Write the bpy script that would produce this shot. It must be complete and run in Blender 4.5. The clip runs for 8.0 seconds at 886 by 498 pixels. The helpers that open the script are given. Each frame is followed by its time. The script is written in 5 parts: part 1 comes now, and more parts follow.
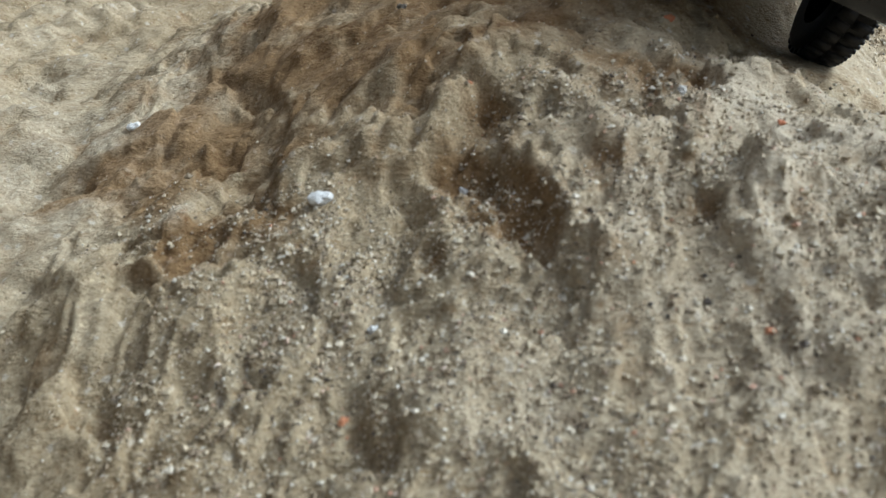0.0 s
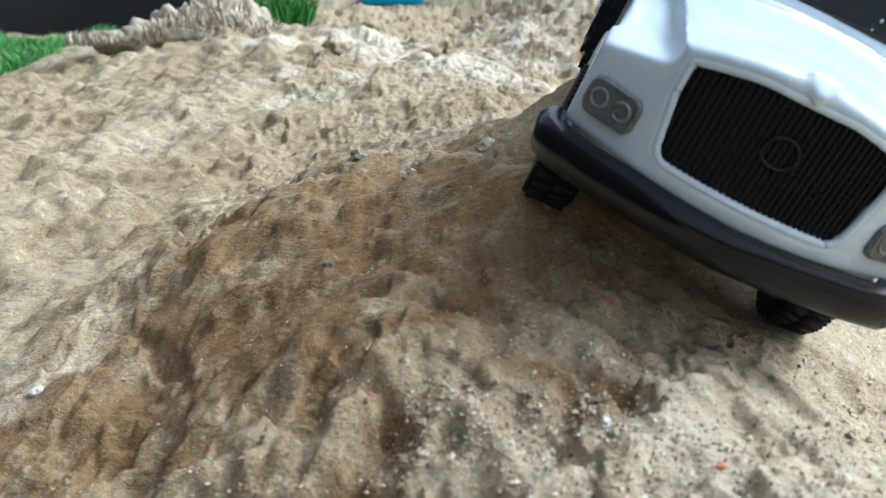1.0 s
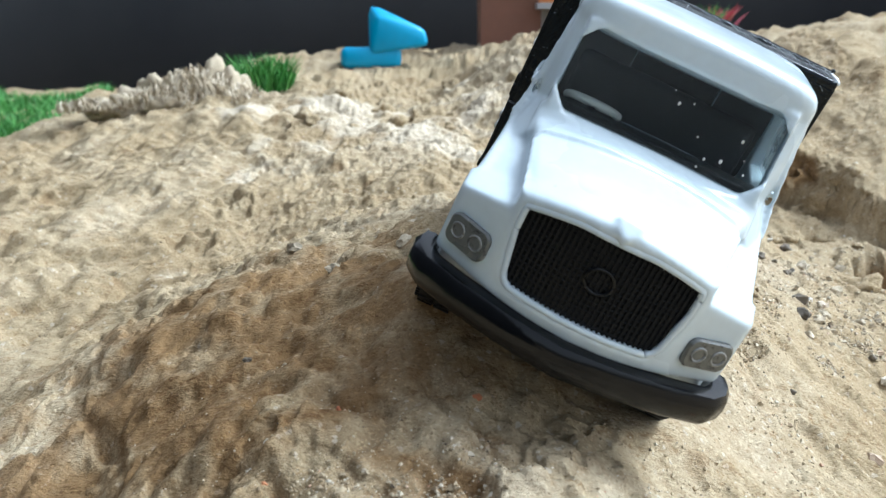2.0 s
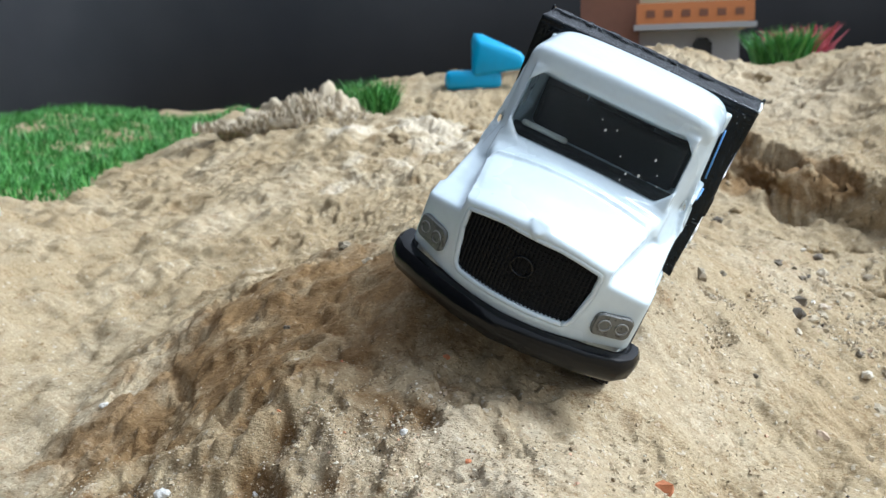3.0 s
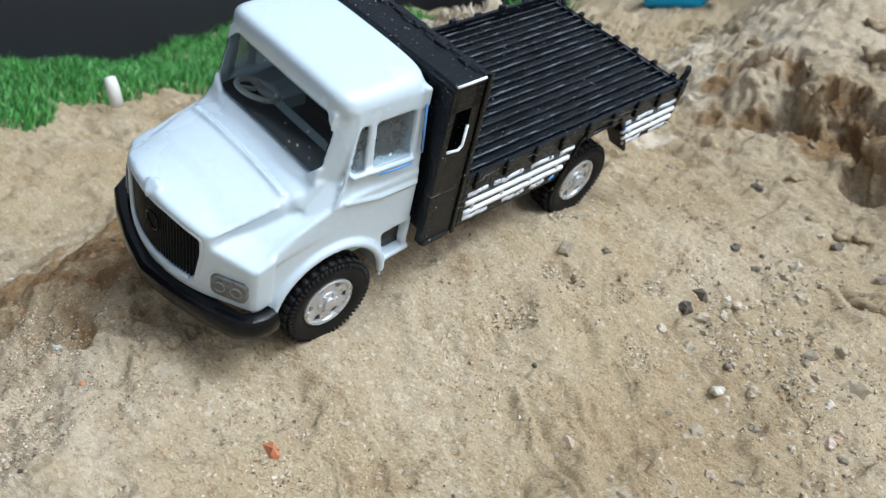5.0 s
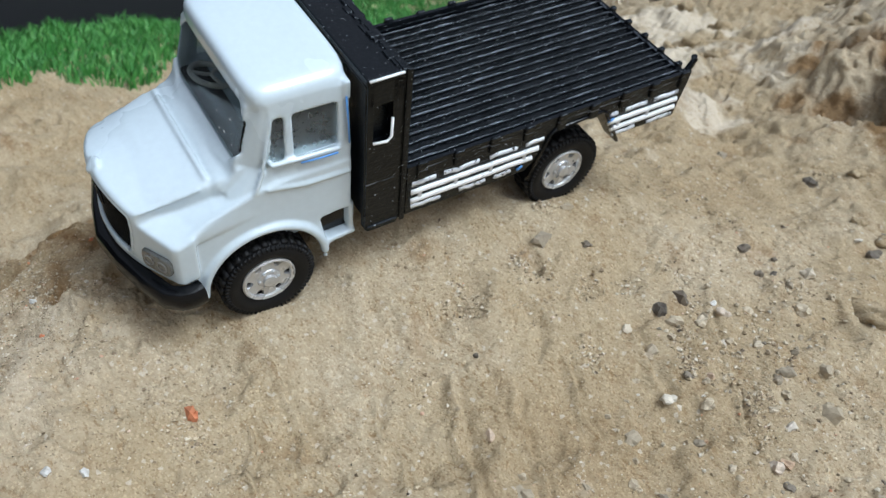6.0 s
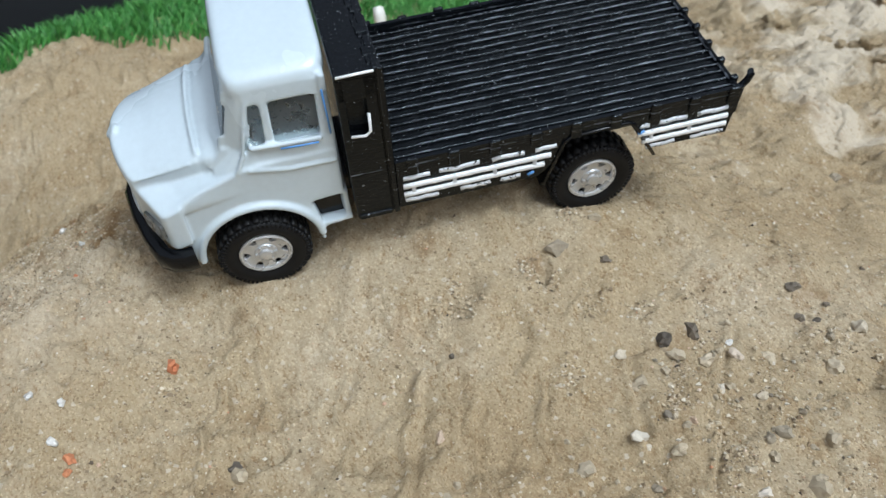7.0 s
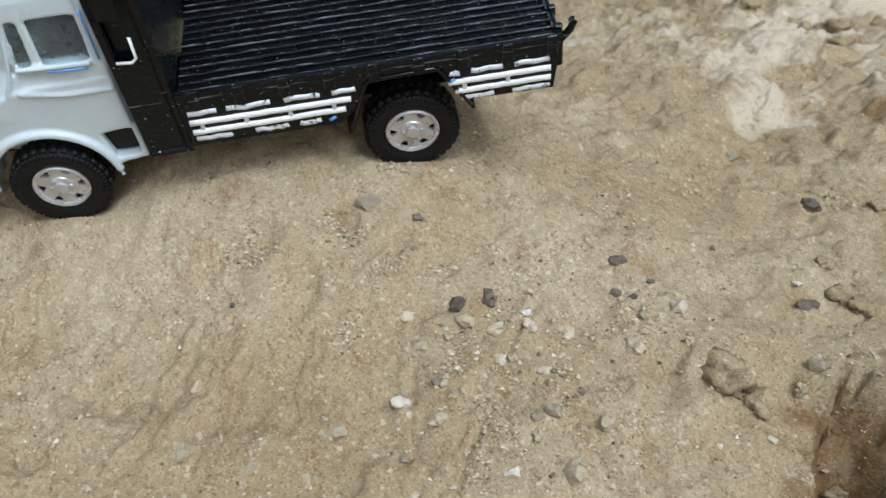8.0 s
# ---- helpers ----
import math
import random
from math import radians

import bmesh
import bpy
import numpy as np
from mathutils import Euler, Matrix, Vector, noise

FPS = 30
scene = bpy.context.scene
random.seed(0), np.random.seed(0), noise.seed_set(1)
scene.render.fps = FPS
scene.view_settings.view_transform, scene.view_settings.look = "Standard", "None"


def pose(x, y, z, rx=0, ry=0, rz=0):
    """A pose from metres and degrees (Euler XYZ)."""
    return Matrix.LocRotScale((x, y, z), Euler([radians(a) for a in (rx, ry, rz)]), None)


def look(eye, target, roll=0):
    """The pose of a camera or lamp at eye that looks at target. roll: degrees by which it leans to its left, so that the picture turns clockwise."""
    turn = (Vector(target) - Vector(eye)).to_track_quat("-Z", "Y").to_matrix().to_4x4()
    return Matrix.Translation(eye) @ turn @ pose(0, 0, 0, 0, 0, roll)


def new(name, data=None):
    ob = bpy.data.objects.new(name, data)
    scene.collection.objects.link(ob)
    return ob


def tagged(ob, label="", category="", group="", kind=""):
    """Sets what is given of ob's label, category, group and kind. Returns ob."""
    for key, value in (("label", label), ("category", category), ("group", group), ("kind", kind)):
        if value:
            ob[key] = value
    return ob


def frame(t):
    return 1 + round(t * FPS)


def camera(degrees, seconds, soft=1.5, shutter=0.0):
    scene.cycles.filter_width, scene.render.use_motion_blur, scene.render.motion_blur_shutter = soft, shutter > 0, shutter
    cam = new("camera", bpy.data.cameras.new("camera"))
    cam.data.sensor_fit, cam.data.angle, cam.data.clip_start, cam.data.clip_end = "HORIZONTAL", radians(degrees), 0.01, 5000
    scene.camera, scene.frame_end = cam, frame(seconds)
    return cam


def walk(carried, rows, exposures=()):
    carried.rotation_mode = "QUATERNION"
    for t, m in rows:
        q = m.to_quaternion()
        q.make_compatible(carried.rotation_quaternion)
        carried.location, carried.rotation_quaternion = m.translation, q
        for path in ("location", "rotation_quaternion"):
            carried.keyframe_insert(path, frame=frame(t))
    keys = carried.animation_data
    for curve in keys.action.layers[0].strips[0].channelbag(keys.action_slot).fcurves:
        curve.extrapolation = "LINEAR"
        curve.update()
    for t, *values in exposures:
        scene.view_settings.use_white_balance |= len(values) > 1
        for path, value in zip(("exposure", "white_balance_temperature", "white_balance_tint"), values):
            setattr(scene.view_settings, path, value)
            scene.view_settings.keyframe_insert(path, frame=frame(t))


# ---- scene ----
cam = camera(53.0, 8.0, soft=1.25, shutter=0.08)
cam.data.dof.use_dof, cam.data.dof.focus_distance, cam.data.dof.aperture_fstop = True, 0.195, 38.0
METRES, EYE, TILT, LEAN, TURN = 0.52, 0.056, -20.0, 0.0, 0.0
ROWS = [
    (0.0, 0.0, 0.0, 0.0, -0.0, 0.0, 0.0),
    (0.5, 0.0251, 0.0274, 0.0377, 1.29, 3.09, -0.6),
    (1.0, 0.0356, 0.0285, 0.0653, 2.14, 5.66, -0.41),
    (1.5, 0.0622, 0.0076, 0.0817, 2.33, 7.35, -0.32),
    (1.7, 0.0704, -0.0017, 0.0894, 2.24, 7.58, -0.15),
    (2.8, 0.1192, -0.0870, 0.0615, 8.17, 8.76, -1.39),
    (3.0, 0.1521, -0.0999, 0.064, 11.27, 8.67, -2.39),
    (3.5, 0.2226, -0.0938, 0.0812, 15.0, 6.8, -3.84),
    (4.0, 0.2941, -0.0695, 0.0955, 20.22, 3.97, -6.74),
    (4.5, 0.3604, -0.0351, 0.1183, 26.77, 1.62, -9.5),
    (5.0, 0.4284, 0.0049, 0.1304, 34.03, -0.78, -11.83),
    (5.2, 0.4514, 0.0178, 0.1317, 36.77, -1.67, -12.59),
    (6.3, 0.5419, 0.1033, 0.1917, 51.18, -8.93, -16.23),
    (6.5, 0.5571, 0.1259, 0.1988, 54.88, -10.52, -17.41),
    (7.0, 0.5855, 0.1761, 0.2328, 64.56, -14.49, -19.3),
    (7.5, 0.6125, 0.2383, 0.2362, 70.9, -16.57, -20.93),
    (8.0, 0.623, 0.3231, 0.2552, 71.49, -16.85, -21.47),
]
walk(cam, [(t, pose(0, 0, EYE, TILT, LEAN, TURN) @ pose(METRES * x, METRES * y, METRES * z, 90 + pitch, roll, yaw)) for t, x, y, z, yaw, pitch, roll in ROWS],
     exposures=[(0.0, 0.34, 5600, 5), (0.5, 0.40, 5300, 6), (1.0, 0.70, 5450, 6), (1.5, 0.79, 5550, 5), (3.0, 0.58, 5800, 7), (5.0, 0.18, 5700, 8), (6.5, -0.10, 5850, 8), (8.0, -0.12, 5900, 8)])

# ---- light: soft daylight from the open side, high, beside the truck ----
SUN_AZ, SUN_EL = 84.0, 50.0     # degrees from +y towards +x, and above the level
world = bpy.data.worlds.new("daylight")
scene.world = world
world.use_nodes = True
wn = world.node_tree
sky = wn.nodes.new("ShaderNodeTexSky")
sky.sky_type, sky.sun_disc = "NISHITA", False
sky.sun_elevation, sky.sun_rotation = radians(SUN_EL), radians(SUN_AZ)
sky.dust_density, sky.ozone_density = 4.0, 0.6
wn.nodes["Background"].inputs["Strength"].default_value = 0.16
pale = wn.nodes.new("ShaderNodeHueSaturation")     # thin white cloud
pale.inputs["Saturation"].default_value = 0.28
wn.links.new(sky.outputs[0], pale.inputs["Color"])
wn.links.new(pale.outputs[0], wn.nodes["Background"].inputs["Color"])
sun = new("sun", bpy.data.lights.new("sun", "SUN"))
sun.data.energy, sun.data.angle, sun.data.color = 1.85, radians(20), (0.91, 0.985, 1.0)
a, e = radians(SUN_AZ), radians(SUN_EL)
sun.matrix_world = look((0, 0, 0), (-math.sin(a) * math.cos(e), -math.cos(a) * math.cos(e), -math.sin(e)))


# ---- materials ----
def nodes_of(name):
    m = bpy.data.materials.new(name)
    m.use_nodes = True
    return m, m.node_tree, m.node_tree.nodes["Principled BSDF"]


def noise_node(nt, scale, detail=4.0, rough=0.55, vec=None, kind="ShaderNodeTexNoise"):
    n = nt.nodes.new(kind)
    n.inputs["Scale"].default_value = scale
    if kind == "ShaderNodeTexNoise":
        n.inputs["Detail"].default_value, n.inputs["Roughness"].default_value = detail, rough
    if vec is None:
        vec = nt.nodes.new("ShaderNodeTexCoord").outputs["Object"]
    nt.links.new(vec, n.inputs["Vector"])
    return n


def ramp(nt, src, stops):
    r = nt.nodes.new("ShaderNodeValToRGB")
    els = r.color_ramp.elements
    while len(els) < len(stops):
        els.new(0.5)
    for el, (p, c) in zip(els, stops):
        el.position, el.color = p, (*c, 1) if len(c) == 3 else (c[0], c[0], c[0], 1)
    nt.links.new(src, r.inputs["Fac"])
    return r.outputs["Color"]


def mixc(nt, kind, fac, a, b):
    m = nt.nodes.new("ShaderNodeMix")
    m.data_type, m.blend_type = "RGBA", kind
    for sock, v in ((m.inputs["Factor"], fac), (m.inputs[6], a), (m.inputs[7], b)):
        if isinstance(v, (int, float)):
            sock.default_value = v
        elif isinstance(v, tuple):
            sock.default_value = (*v, 1)
        else:
            nt.links.new(v, sock)
    return m.outputs[2]


def bump(nt, bsdf, height, strength, dist, below=None):
    b = nt.nodes.new("ShaderNodeBump")
    b.inputs["Strength"].default_value, b.inputs["Distance"].default_value = strength, dist
    nt.links.new(height, b.inputs["Height"])
    if below is not None:
        nt.links.new(below, b.inputs["Normal"])
    nt.links.new(b.outputs[0], bsdf.inputs["Normal"])
    return b.outputs[0]


def plain(name, colour, rough=0.5, metal=0.0, speck=0.12, scale=900.0, relief=0.1, wear=None, coat=0.0):
    """A surface with a fine mottling, a broad one and a fine relief; wear: (colour, threshold) of rubbed spots."""
    m, nt, p = nodes_of(name)
    fine, broad = noise_node(nt, scale), noise_node(nt, scale / 12, 3)
    lo, hi = tuple(c * (1 - speck) for c in colour), tuple(min(1, c * (1 + speck)) for c in colour)
    col = mixc(nt, "MIX", broad.outputs["Fac"], lo, hi)
    col = mixc(nt, "MULTIPLY", 0.5 * speck + 0.1, col, ramp(nt, fine.outputs["Fac"], [(0.3, (0.6,)), (0.7, (1.0,))]))
    if wear:
        w = noise_node(nt, scale * 0.55, 6, 0.75)
        col = mixc(nt, "MIX", ramp(nt, w.outputs["Fac"], [(wear[1], (0.0,)), (wear[1] + 0.03, (1.0,))]), col, wear[0])
    nt.links.new(col, p.inputs["Base Color"])
    nt.links.new(ramp(nt, broad.outputs["Fac"], [(0.3, (max(0.02, rough - 0.1),)), (0.7, (min(1, rough + 0.1),))]), p.inputs["Roughness"])
    p.inputs["Metallic"].default_value, p.inputs["Coat Weight"].default_value = metal, coat
    p.inputs["Coat Roughness"].default_value = 0.12
    if relief:
        bump(nt, p, fine.outputs["Fac"], relief, 0.0002)
    return m


DAMP_SHADE = [    # damp and shade painted into the hollows: x, y, z, radius
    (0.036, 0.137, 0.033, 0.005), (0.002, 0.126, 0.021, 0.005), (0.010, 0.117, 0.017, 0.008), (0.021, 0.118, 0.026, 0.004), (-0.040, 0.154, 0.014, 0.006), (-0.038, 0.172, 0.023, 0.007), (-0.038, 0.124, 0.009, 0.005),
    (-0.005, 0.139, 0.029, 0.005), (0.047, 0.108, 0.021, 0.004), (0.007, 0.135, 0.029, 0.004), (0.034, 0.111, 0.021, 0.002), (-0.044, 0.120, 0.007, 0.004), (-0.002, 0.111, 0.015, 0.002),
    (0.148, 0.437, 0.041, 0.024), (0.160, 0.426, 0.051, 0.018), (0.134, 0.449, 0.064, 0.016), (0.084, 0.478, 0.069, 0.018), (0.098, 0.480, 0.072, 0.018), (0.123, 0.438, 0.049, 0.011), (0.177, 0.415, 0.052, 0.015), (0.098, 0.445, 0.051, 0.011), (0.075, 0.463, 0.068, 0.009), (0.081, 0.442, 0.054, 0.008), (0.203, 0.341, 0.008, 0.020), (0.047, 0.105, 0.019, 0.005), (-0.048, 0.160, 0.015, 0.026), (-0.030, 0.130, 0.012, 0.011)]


def sand_material():
    m, nt, p = nodes_of("dry_sand")
    crd = nt.nodes.new("ShaderNodeTexCoord").outputs["Object"]
    broad = noise_node(nt, 16, 5, 0.6, crd)
    mid = noise_node(nt, 110, 5, 0.65, crd)
    grain = noise_node(nt, 1900, vec=crd, kind="ShaderNodeTexVoronoi")
    coarse = noise_node(nt, 1000, vec=crd, kind="ShaderNodeTexVoronoi")
    dry = ramp(nt, broad.outputs["Fac"], [(0.3, (0.335, 0.256, 0.153)), (0.5, (0.392, 0.314, 0.200)), (0.68, (0.462, 0.388, 0.275))])
    col = mixc(nt, "MULTIPLY", 0.42, dry, ramp(nt, mid.outputs["Fac"], [(0.28, (0.74, 0.67, 0.58)), (0.5, (1, 1, 1))]))
    sep = nt.nodes.new("ShaderNodeSeparateColor")
    nt.links.new(grain.outputs["Color"], sep.inputs[0])
    tint = ramp(nt, sep.outputs[0], [(0.0, (0.38, 0.31, 0.24)), (0.08, (0.72, 0.66, 0.58)), (0.5, (0.9, 0.87, 0.82)), (0.85, (1.0, 1.0, 1.0)), (0.97, (1.3, 1.28, 1.24))])
    col = mixc(nt, "MULTIPLY", 0.62, col, tint)
    sep2 = nt.nodes.new("ShaderNodeSeparateColor")
    nt.links.new(coarse.outputs["Color"], sep2.inputs[0])
    col = mixc(nt, "MIX", ramp(nt, sep2.outputs[1], [(0.975, (0.0,)), (0.985, (0.55,))]), col, (0.56, 0.50, 0.41))
    # paler dry crust behind the truck
    far = nt.nodes.new("ShaderNodeVectorMath")
    far.operation = "DISTANCE"
    nt.links.new(crd, far.inputs[0])
    far.inputs[1].default_value = (0.0, 0.49, 0.07)
    crust = noise_node(nt, 21, 4, 0.5, crd)
    both = nt.nodes.new("ShaderNodeMath")
    nt.links.new(crust.outputs["Fac"], both.inputs[0])
    nt.links.new(ramp(nt, far.outputs["Value"], [(0.03, (0.27,)), (0.14, (0.0,))]), both.inputs[1])
    col = mixc(nt, "MIX", ramp(nt, both.outputs[0], [(0.68, (0.0,)), (0.76, (0.7,))]), col, (0.60, 0.53, 0.42))
    # paler, finer sand on the bank's top and on the mound's open flank
    for centre, r0, r1, most, tone in (((0.13, 0.53, 0.10), 0.05, 0.11, 0.5, (0.52, 0.44, 0.33)), ((0.05, 0.108, 0.022), 0.016, 0.050, 0.45, (0.54, 0.465, 0.36))):
        d = nt.nodes.new("ShaderNodeVectorMath")
        d.operation = "DISTANCE"
        nt.links.new(crd, d.inputs[0])
        d.inputs[1].default_value = centre
        part_of = mixc(nt, "MULTIPLY", 1.0, ramp(nt, d.outputs["Value"], [(r0, (most,)), (r1, (0.0,))]), ramp(nt, mid.outputs["Fac"], [(0.35, (0.4,)), (0.6, (1.0,))]))
        col = mixc(nt, "MIX", part_of, col, tone)
    # damp brown patches and painted shade, thick on the mound's brow, rare elsewhere
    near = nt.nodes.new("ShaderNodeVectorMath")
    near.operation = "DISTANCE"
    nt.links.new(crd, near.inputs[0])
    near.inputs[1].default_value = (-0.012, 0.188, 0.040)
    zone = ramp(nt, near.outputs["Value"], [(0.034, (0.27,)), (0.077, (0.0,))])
    for cx, cy, cz, r in DAMP_SHADE:
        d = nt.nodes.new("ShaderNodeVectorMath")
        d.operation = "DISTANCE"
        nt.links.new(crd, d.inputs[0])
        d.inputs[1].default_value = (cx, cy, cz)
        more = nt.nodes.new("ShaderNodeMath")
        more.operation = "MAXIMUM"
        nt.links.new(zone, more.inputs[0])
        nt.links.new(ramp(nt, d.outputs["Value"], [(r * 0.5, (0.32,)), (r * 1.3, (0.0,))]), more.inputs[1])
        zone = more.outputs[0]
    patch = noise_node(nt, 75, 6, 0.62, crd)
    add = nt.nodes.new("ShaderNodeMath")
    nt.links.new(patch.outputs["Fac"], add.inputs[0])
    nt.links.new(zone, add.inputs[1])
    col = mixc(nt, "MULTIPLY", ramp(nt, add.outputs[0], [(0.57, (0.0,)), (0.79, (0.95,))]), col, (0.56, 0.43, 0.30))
    # small crumbs, drawn out a little down the slope, with brown between them
    down = nt.nodes.new("ShaderNodeMapping")
    down.inputs["Scale"].default_value = (0.5, 1.0, 1.0)
    nt.links.new(crd, down.inputs["Vector"])
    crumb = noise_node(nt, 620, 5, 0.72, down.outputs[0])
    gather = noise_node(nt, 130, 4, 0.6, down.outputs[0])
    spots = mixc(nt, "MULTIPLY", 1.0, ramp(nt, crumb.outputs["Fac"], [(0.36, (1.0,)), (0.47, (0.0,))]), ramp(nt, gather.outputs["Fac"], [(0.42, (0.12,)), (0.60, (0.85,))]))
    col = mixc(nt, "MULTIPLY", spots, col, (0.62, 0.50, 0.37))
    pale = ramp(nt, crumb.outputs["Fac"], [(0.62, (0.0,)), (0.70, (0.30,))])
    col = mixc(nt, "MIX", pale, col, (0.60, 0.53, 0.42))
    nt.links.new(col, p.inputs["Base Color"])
    p.inputs["Roughness"].default_value = 0.92
    p.inputs["Specular IOR Level"].default_value = 0.25
    b0 = bump(nt, p, mid.outputs["Fac"], 0.5, 0.0012)
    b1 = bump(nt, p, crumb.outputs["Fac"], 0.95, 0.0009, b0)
    inv = nt.nodes.new("ShaderNodeMath")
    inv.operation = "SUBTRACT"
    inv.inputs[0].default_value = 1.0
    nt.links.new(grain.outputs["Distance"], inv.inputs[1])
    bump(nt, p, inv.outputs[0], 0.4, 0.00018, b1)
    return m


def stone_material(name, stops, rough=0.7):
    m, nt, p = nodes_of(name)
    info = nt.nodes.new("ShaderNodeObjectInfo")
    fine = noise_node(nt, 2.6, 6, 0.75)
    col = mixc(nt, "MULTIPLY", 0.6, ramp(nt, info.outputs["Random"], stops), ramp(nt, fine.outputs["Fac"], [(0.3, (0.6,)), (0.65, (1.0,))]))
    nt.links.new(col, p.inputs["Base Color"])
    p.inputs["Roughness"].default_value = rough
    bump(nt, p, fine.outputs["Fac"], 0.6, 0.0004)
    return m


def island_material(name, stops, rough=0.8, translucent=0.0):
    m, nt, p = nodes_of(name)
    geo = nt.nodes.new("ShaderNodeNewGeometry")
    fine = noise_node(nt, 500, 3)
    col = mixc(nt, "MULTIPLY", 0.4, ramp(nt, geo.outputs["Random Per Island"], stops), ramp(nt, fine.outputs["Fac"], [(0.3, (0.5,)), (0.65, (1.0,))]))
    nt.links.new(col, p.inputs["Base Color"])
    p.inputs["Roughness"].default_value = rough
    if translucent:
        p.inputs["Subsurface Weight"].default_value = translucent
        p.inputs["Subsurface Radius"].default_value = (0.002, 0.003, 0.001)
    return m


def glass_material():
    m, nt, p = nodes_of("clear_plastic")
    p.inputs["Base Color"].default_value = (0.64, 0.69, 0.70, 1)
    p.inputs["Transmission Weight"].default_value = 0.945
    p.inputs["IOR"].default_value = 1.24
    n = noise_node(nt, 260, 5, 0.7)
    nt.links.new(ramp(nt, n.outputs["Fac"], [(0.45, (0.015,)), (0.75, (0.1,))]), p.inputs["Roughness"])
    return m


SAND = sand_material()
WHITE = plain("white_cast_plastic", (0.55, 0.635, 0.69), 0.22, speck=0.03, scale=500, relief=0.05, coat=0.4)
STRIPE = plain("white_brushed_paint", (0.86, 0.88, 0.90), 0.4, speck=0.06, scale=700, relief=0.3, wear=((0.02, 0.022, 0.025), 0.66))
DAB = plain("smeared_white_paint", (0.74, 0.78, 0.84), 0.25, speck=0.1, scale=650, relief=0.5, wear=((0.015, 0.017, 0.02), 0.585))
CLIP = plain("dull_silver_clip", (0.66, 0.69, 0.73), 0.4, metal=0.3, speck=0.2, scale=900)
BLUEPAINT = plain("blue_paint", (0.12, 0.32, 0.72), 0.4)
BLACK = plain("black_brushed_paint", (0.002, 0.0026, 0.0036), 0.2, speck=0.3, scale=1700, relief=0.0, wear=((0.42, 0.44, 0.47), 0.645))


def brushed():
    """Glossy enamel with lengthwise brush marks and lumps."""
    nt, p = BLACK.node_tree, BLACK.node_tree.nodes["Principled BSDF"]
    for l in list(p.inputs["Roughness"].links):
        nt.links.remove(l)
    p.inputs["Roughness"].default_value = 0.13
    p.inputs["Specular IOR Level"].default_value = 0.3
    p.inputs["Specular Tint"].default_value = (0.78, 0.9, 1.0, 1)
    crd = nt.nodes.new("ShaderNodeTexCoord").outputs["Object"]
    mp = nt.nodes.new("ShaderNodeMapping")
    mp.inputs["Scale"].default_value = (1.0, 0.22, 1.0)
    nt.links.new(crd, mp.inputs["Vector"])
    long = noise_node(nt, 900, 3, 0.6, mp.outputs[0])
    dots = noise_node(nt, 1300, 3, 0.6, crd)
    # rubbed tops of the floor's ridges, with their glints painted in
    xyz = nt.nodes.new("ShaderNodeSeparateXYZ")
    nt.links.new(crd, xyz.inputs[0])
    lift = nt.nodes.new("ShaderNodeMapRange")
    lift.inputs["From Min"].default_value, lift.inputs["From Max"].default_value = 0.03655, 0.03675
    nt.links.new(xyz.outputs["Z"], lift.inputs["Value"])
    below = nt.nodes.new("ShaderNodeMath")
    below.operation, below.inputs[1].default_value = "LESS_THAN", 0.0371
    nt.links.new(xyz.outputs["Z"], below.inputs[0])
    scrape_glint = ramp(nt, noise_node(nt, 420, 5, 0.7, mp.outputs[0]).outputs["Fac"], [(0.47, (0.0,)), (0.60, (1.0,))])
    rubbed = nt.nodes.new("ShaderNodeMath")
    rubbed.operation = "MULTIPLY"
    nt.links.new(lift.outputs[0], rubbed.inputs[0])
    nt.links.new(below.outputs[0], rubbed.inputs[1])
    fac = mixc(nt, "MULTIPLY", 1.0, rubbed.outputs[0], scrape_glint)
    old = p.inputs["Base Color"].links[0].from_socket
    nt.links.new(mixc(nt, "MIX", fac, old, (0.11, 0.12, 0.14)), p.inputs["Base Color"])
    p.inputs["Coat Weight"].default_value, p.inputs["Coat Roughness"].default_value = 0.05, 0.09
    b1 = bump(nt, p, long.outputs["Fac"], 0.4, 0.0006)
    bump(nt, p, dots.outputs["Fac"], 0.65, 0.0003, b1)


brushed()
SATIN = plain("black_plastic", (0.003, 0.0036, 0.0048), 0.16, speck=0.25, scale=600, relief=0.2, wear=((0.25, 0.26, 0.27), 0.75))
GRILLE = plain("black_grille_plastic", (0.0035, 0.0045, 0.006), 0.5, speck=0.2, scale=900, relief=0.2)
GRILLE.node_tree.nodes["Principled BSDF"].inputs["Specular IOR Level"].default_value = 0.18
SATIN.node_tree.nodes["Principled BSDF"].inputs["Specular IOR Level"].default_value = 0.3
RUBBER = plain("tyre_rubber", (0.006, 0.0062, 0.007), 0.55, speck=0.3, scale=700, relief=0.3, wear=((0.12, 0.1, 0.08), 0.74))
RUBBER.node_tree.nodes["Principled BSDF"].inputs["Specular IOR Level"].default_value = 0.22
CHROME = plain("silver_plated_plastic", (0.56, 0.57, 0.58), 0.3, metal=0.55, speck=0.1, scale=900)
LAMP = plain("grey_lamp_plastic", (0.095, 0.1, 0.095), 0.22, speck=0.5, scale=800, relief=0.9, wear=((0.03, 0.03, 0.032), 0.55), coat=0.5)
LAMPRING = plain("dull_lamp_ring", (0.19, 0.195, 0.19), 0.25, speck=0.4, scale=900, relief=0.6, wear=((0.06, 0.06, 0.06), 0.56), coat=0.4)
DARK = plain("dark_interior", (0.007, 0.0075, 0.009), 0.6, speck=0.2)
CREAMW = plain("pale_plastic", (0.7, 0.69, 0.64), 0.4, speck=0.05)
GLASS = glass_material()
CLOUDY = glass_material()
CLOUDY.name = "cloudy_plastic"
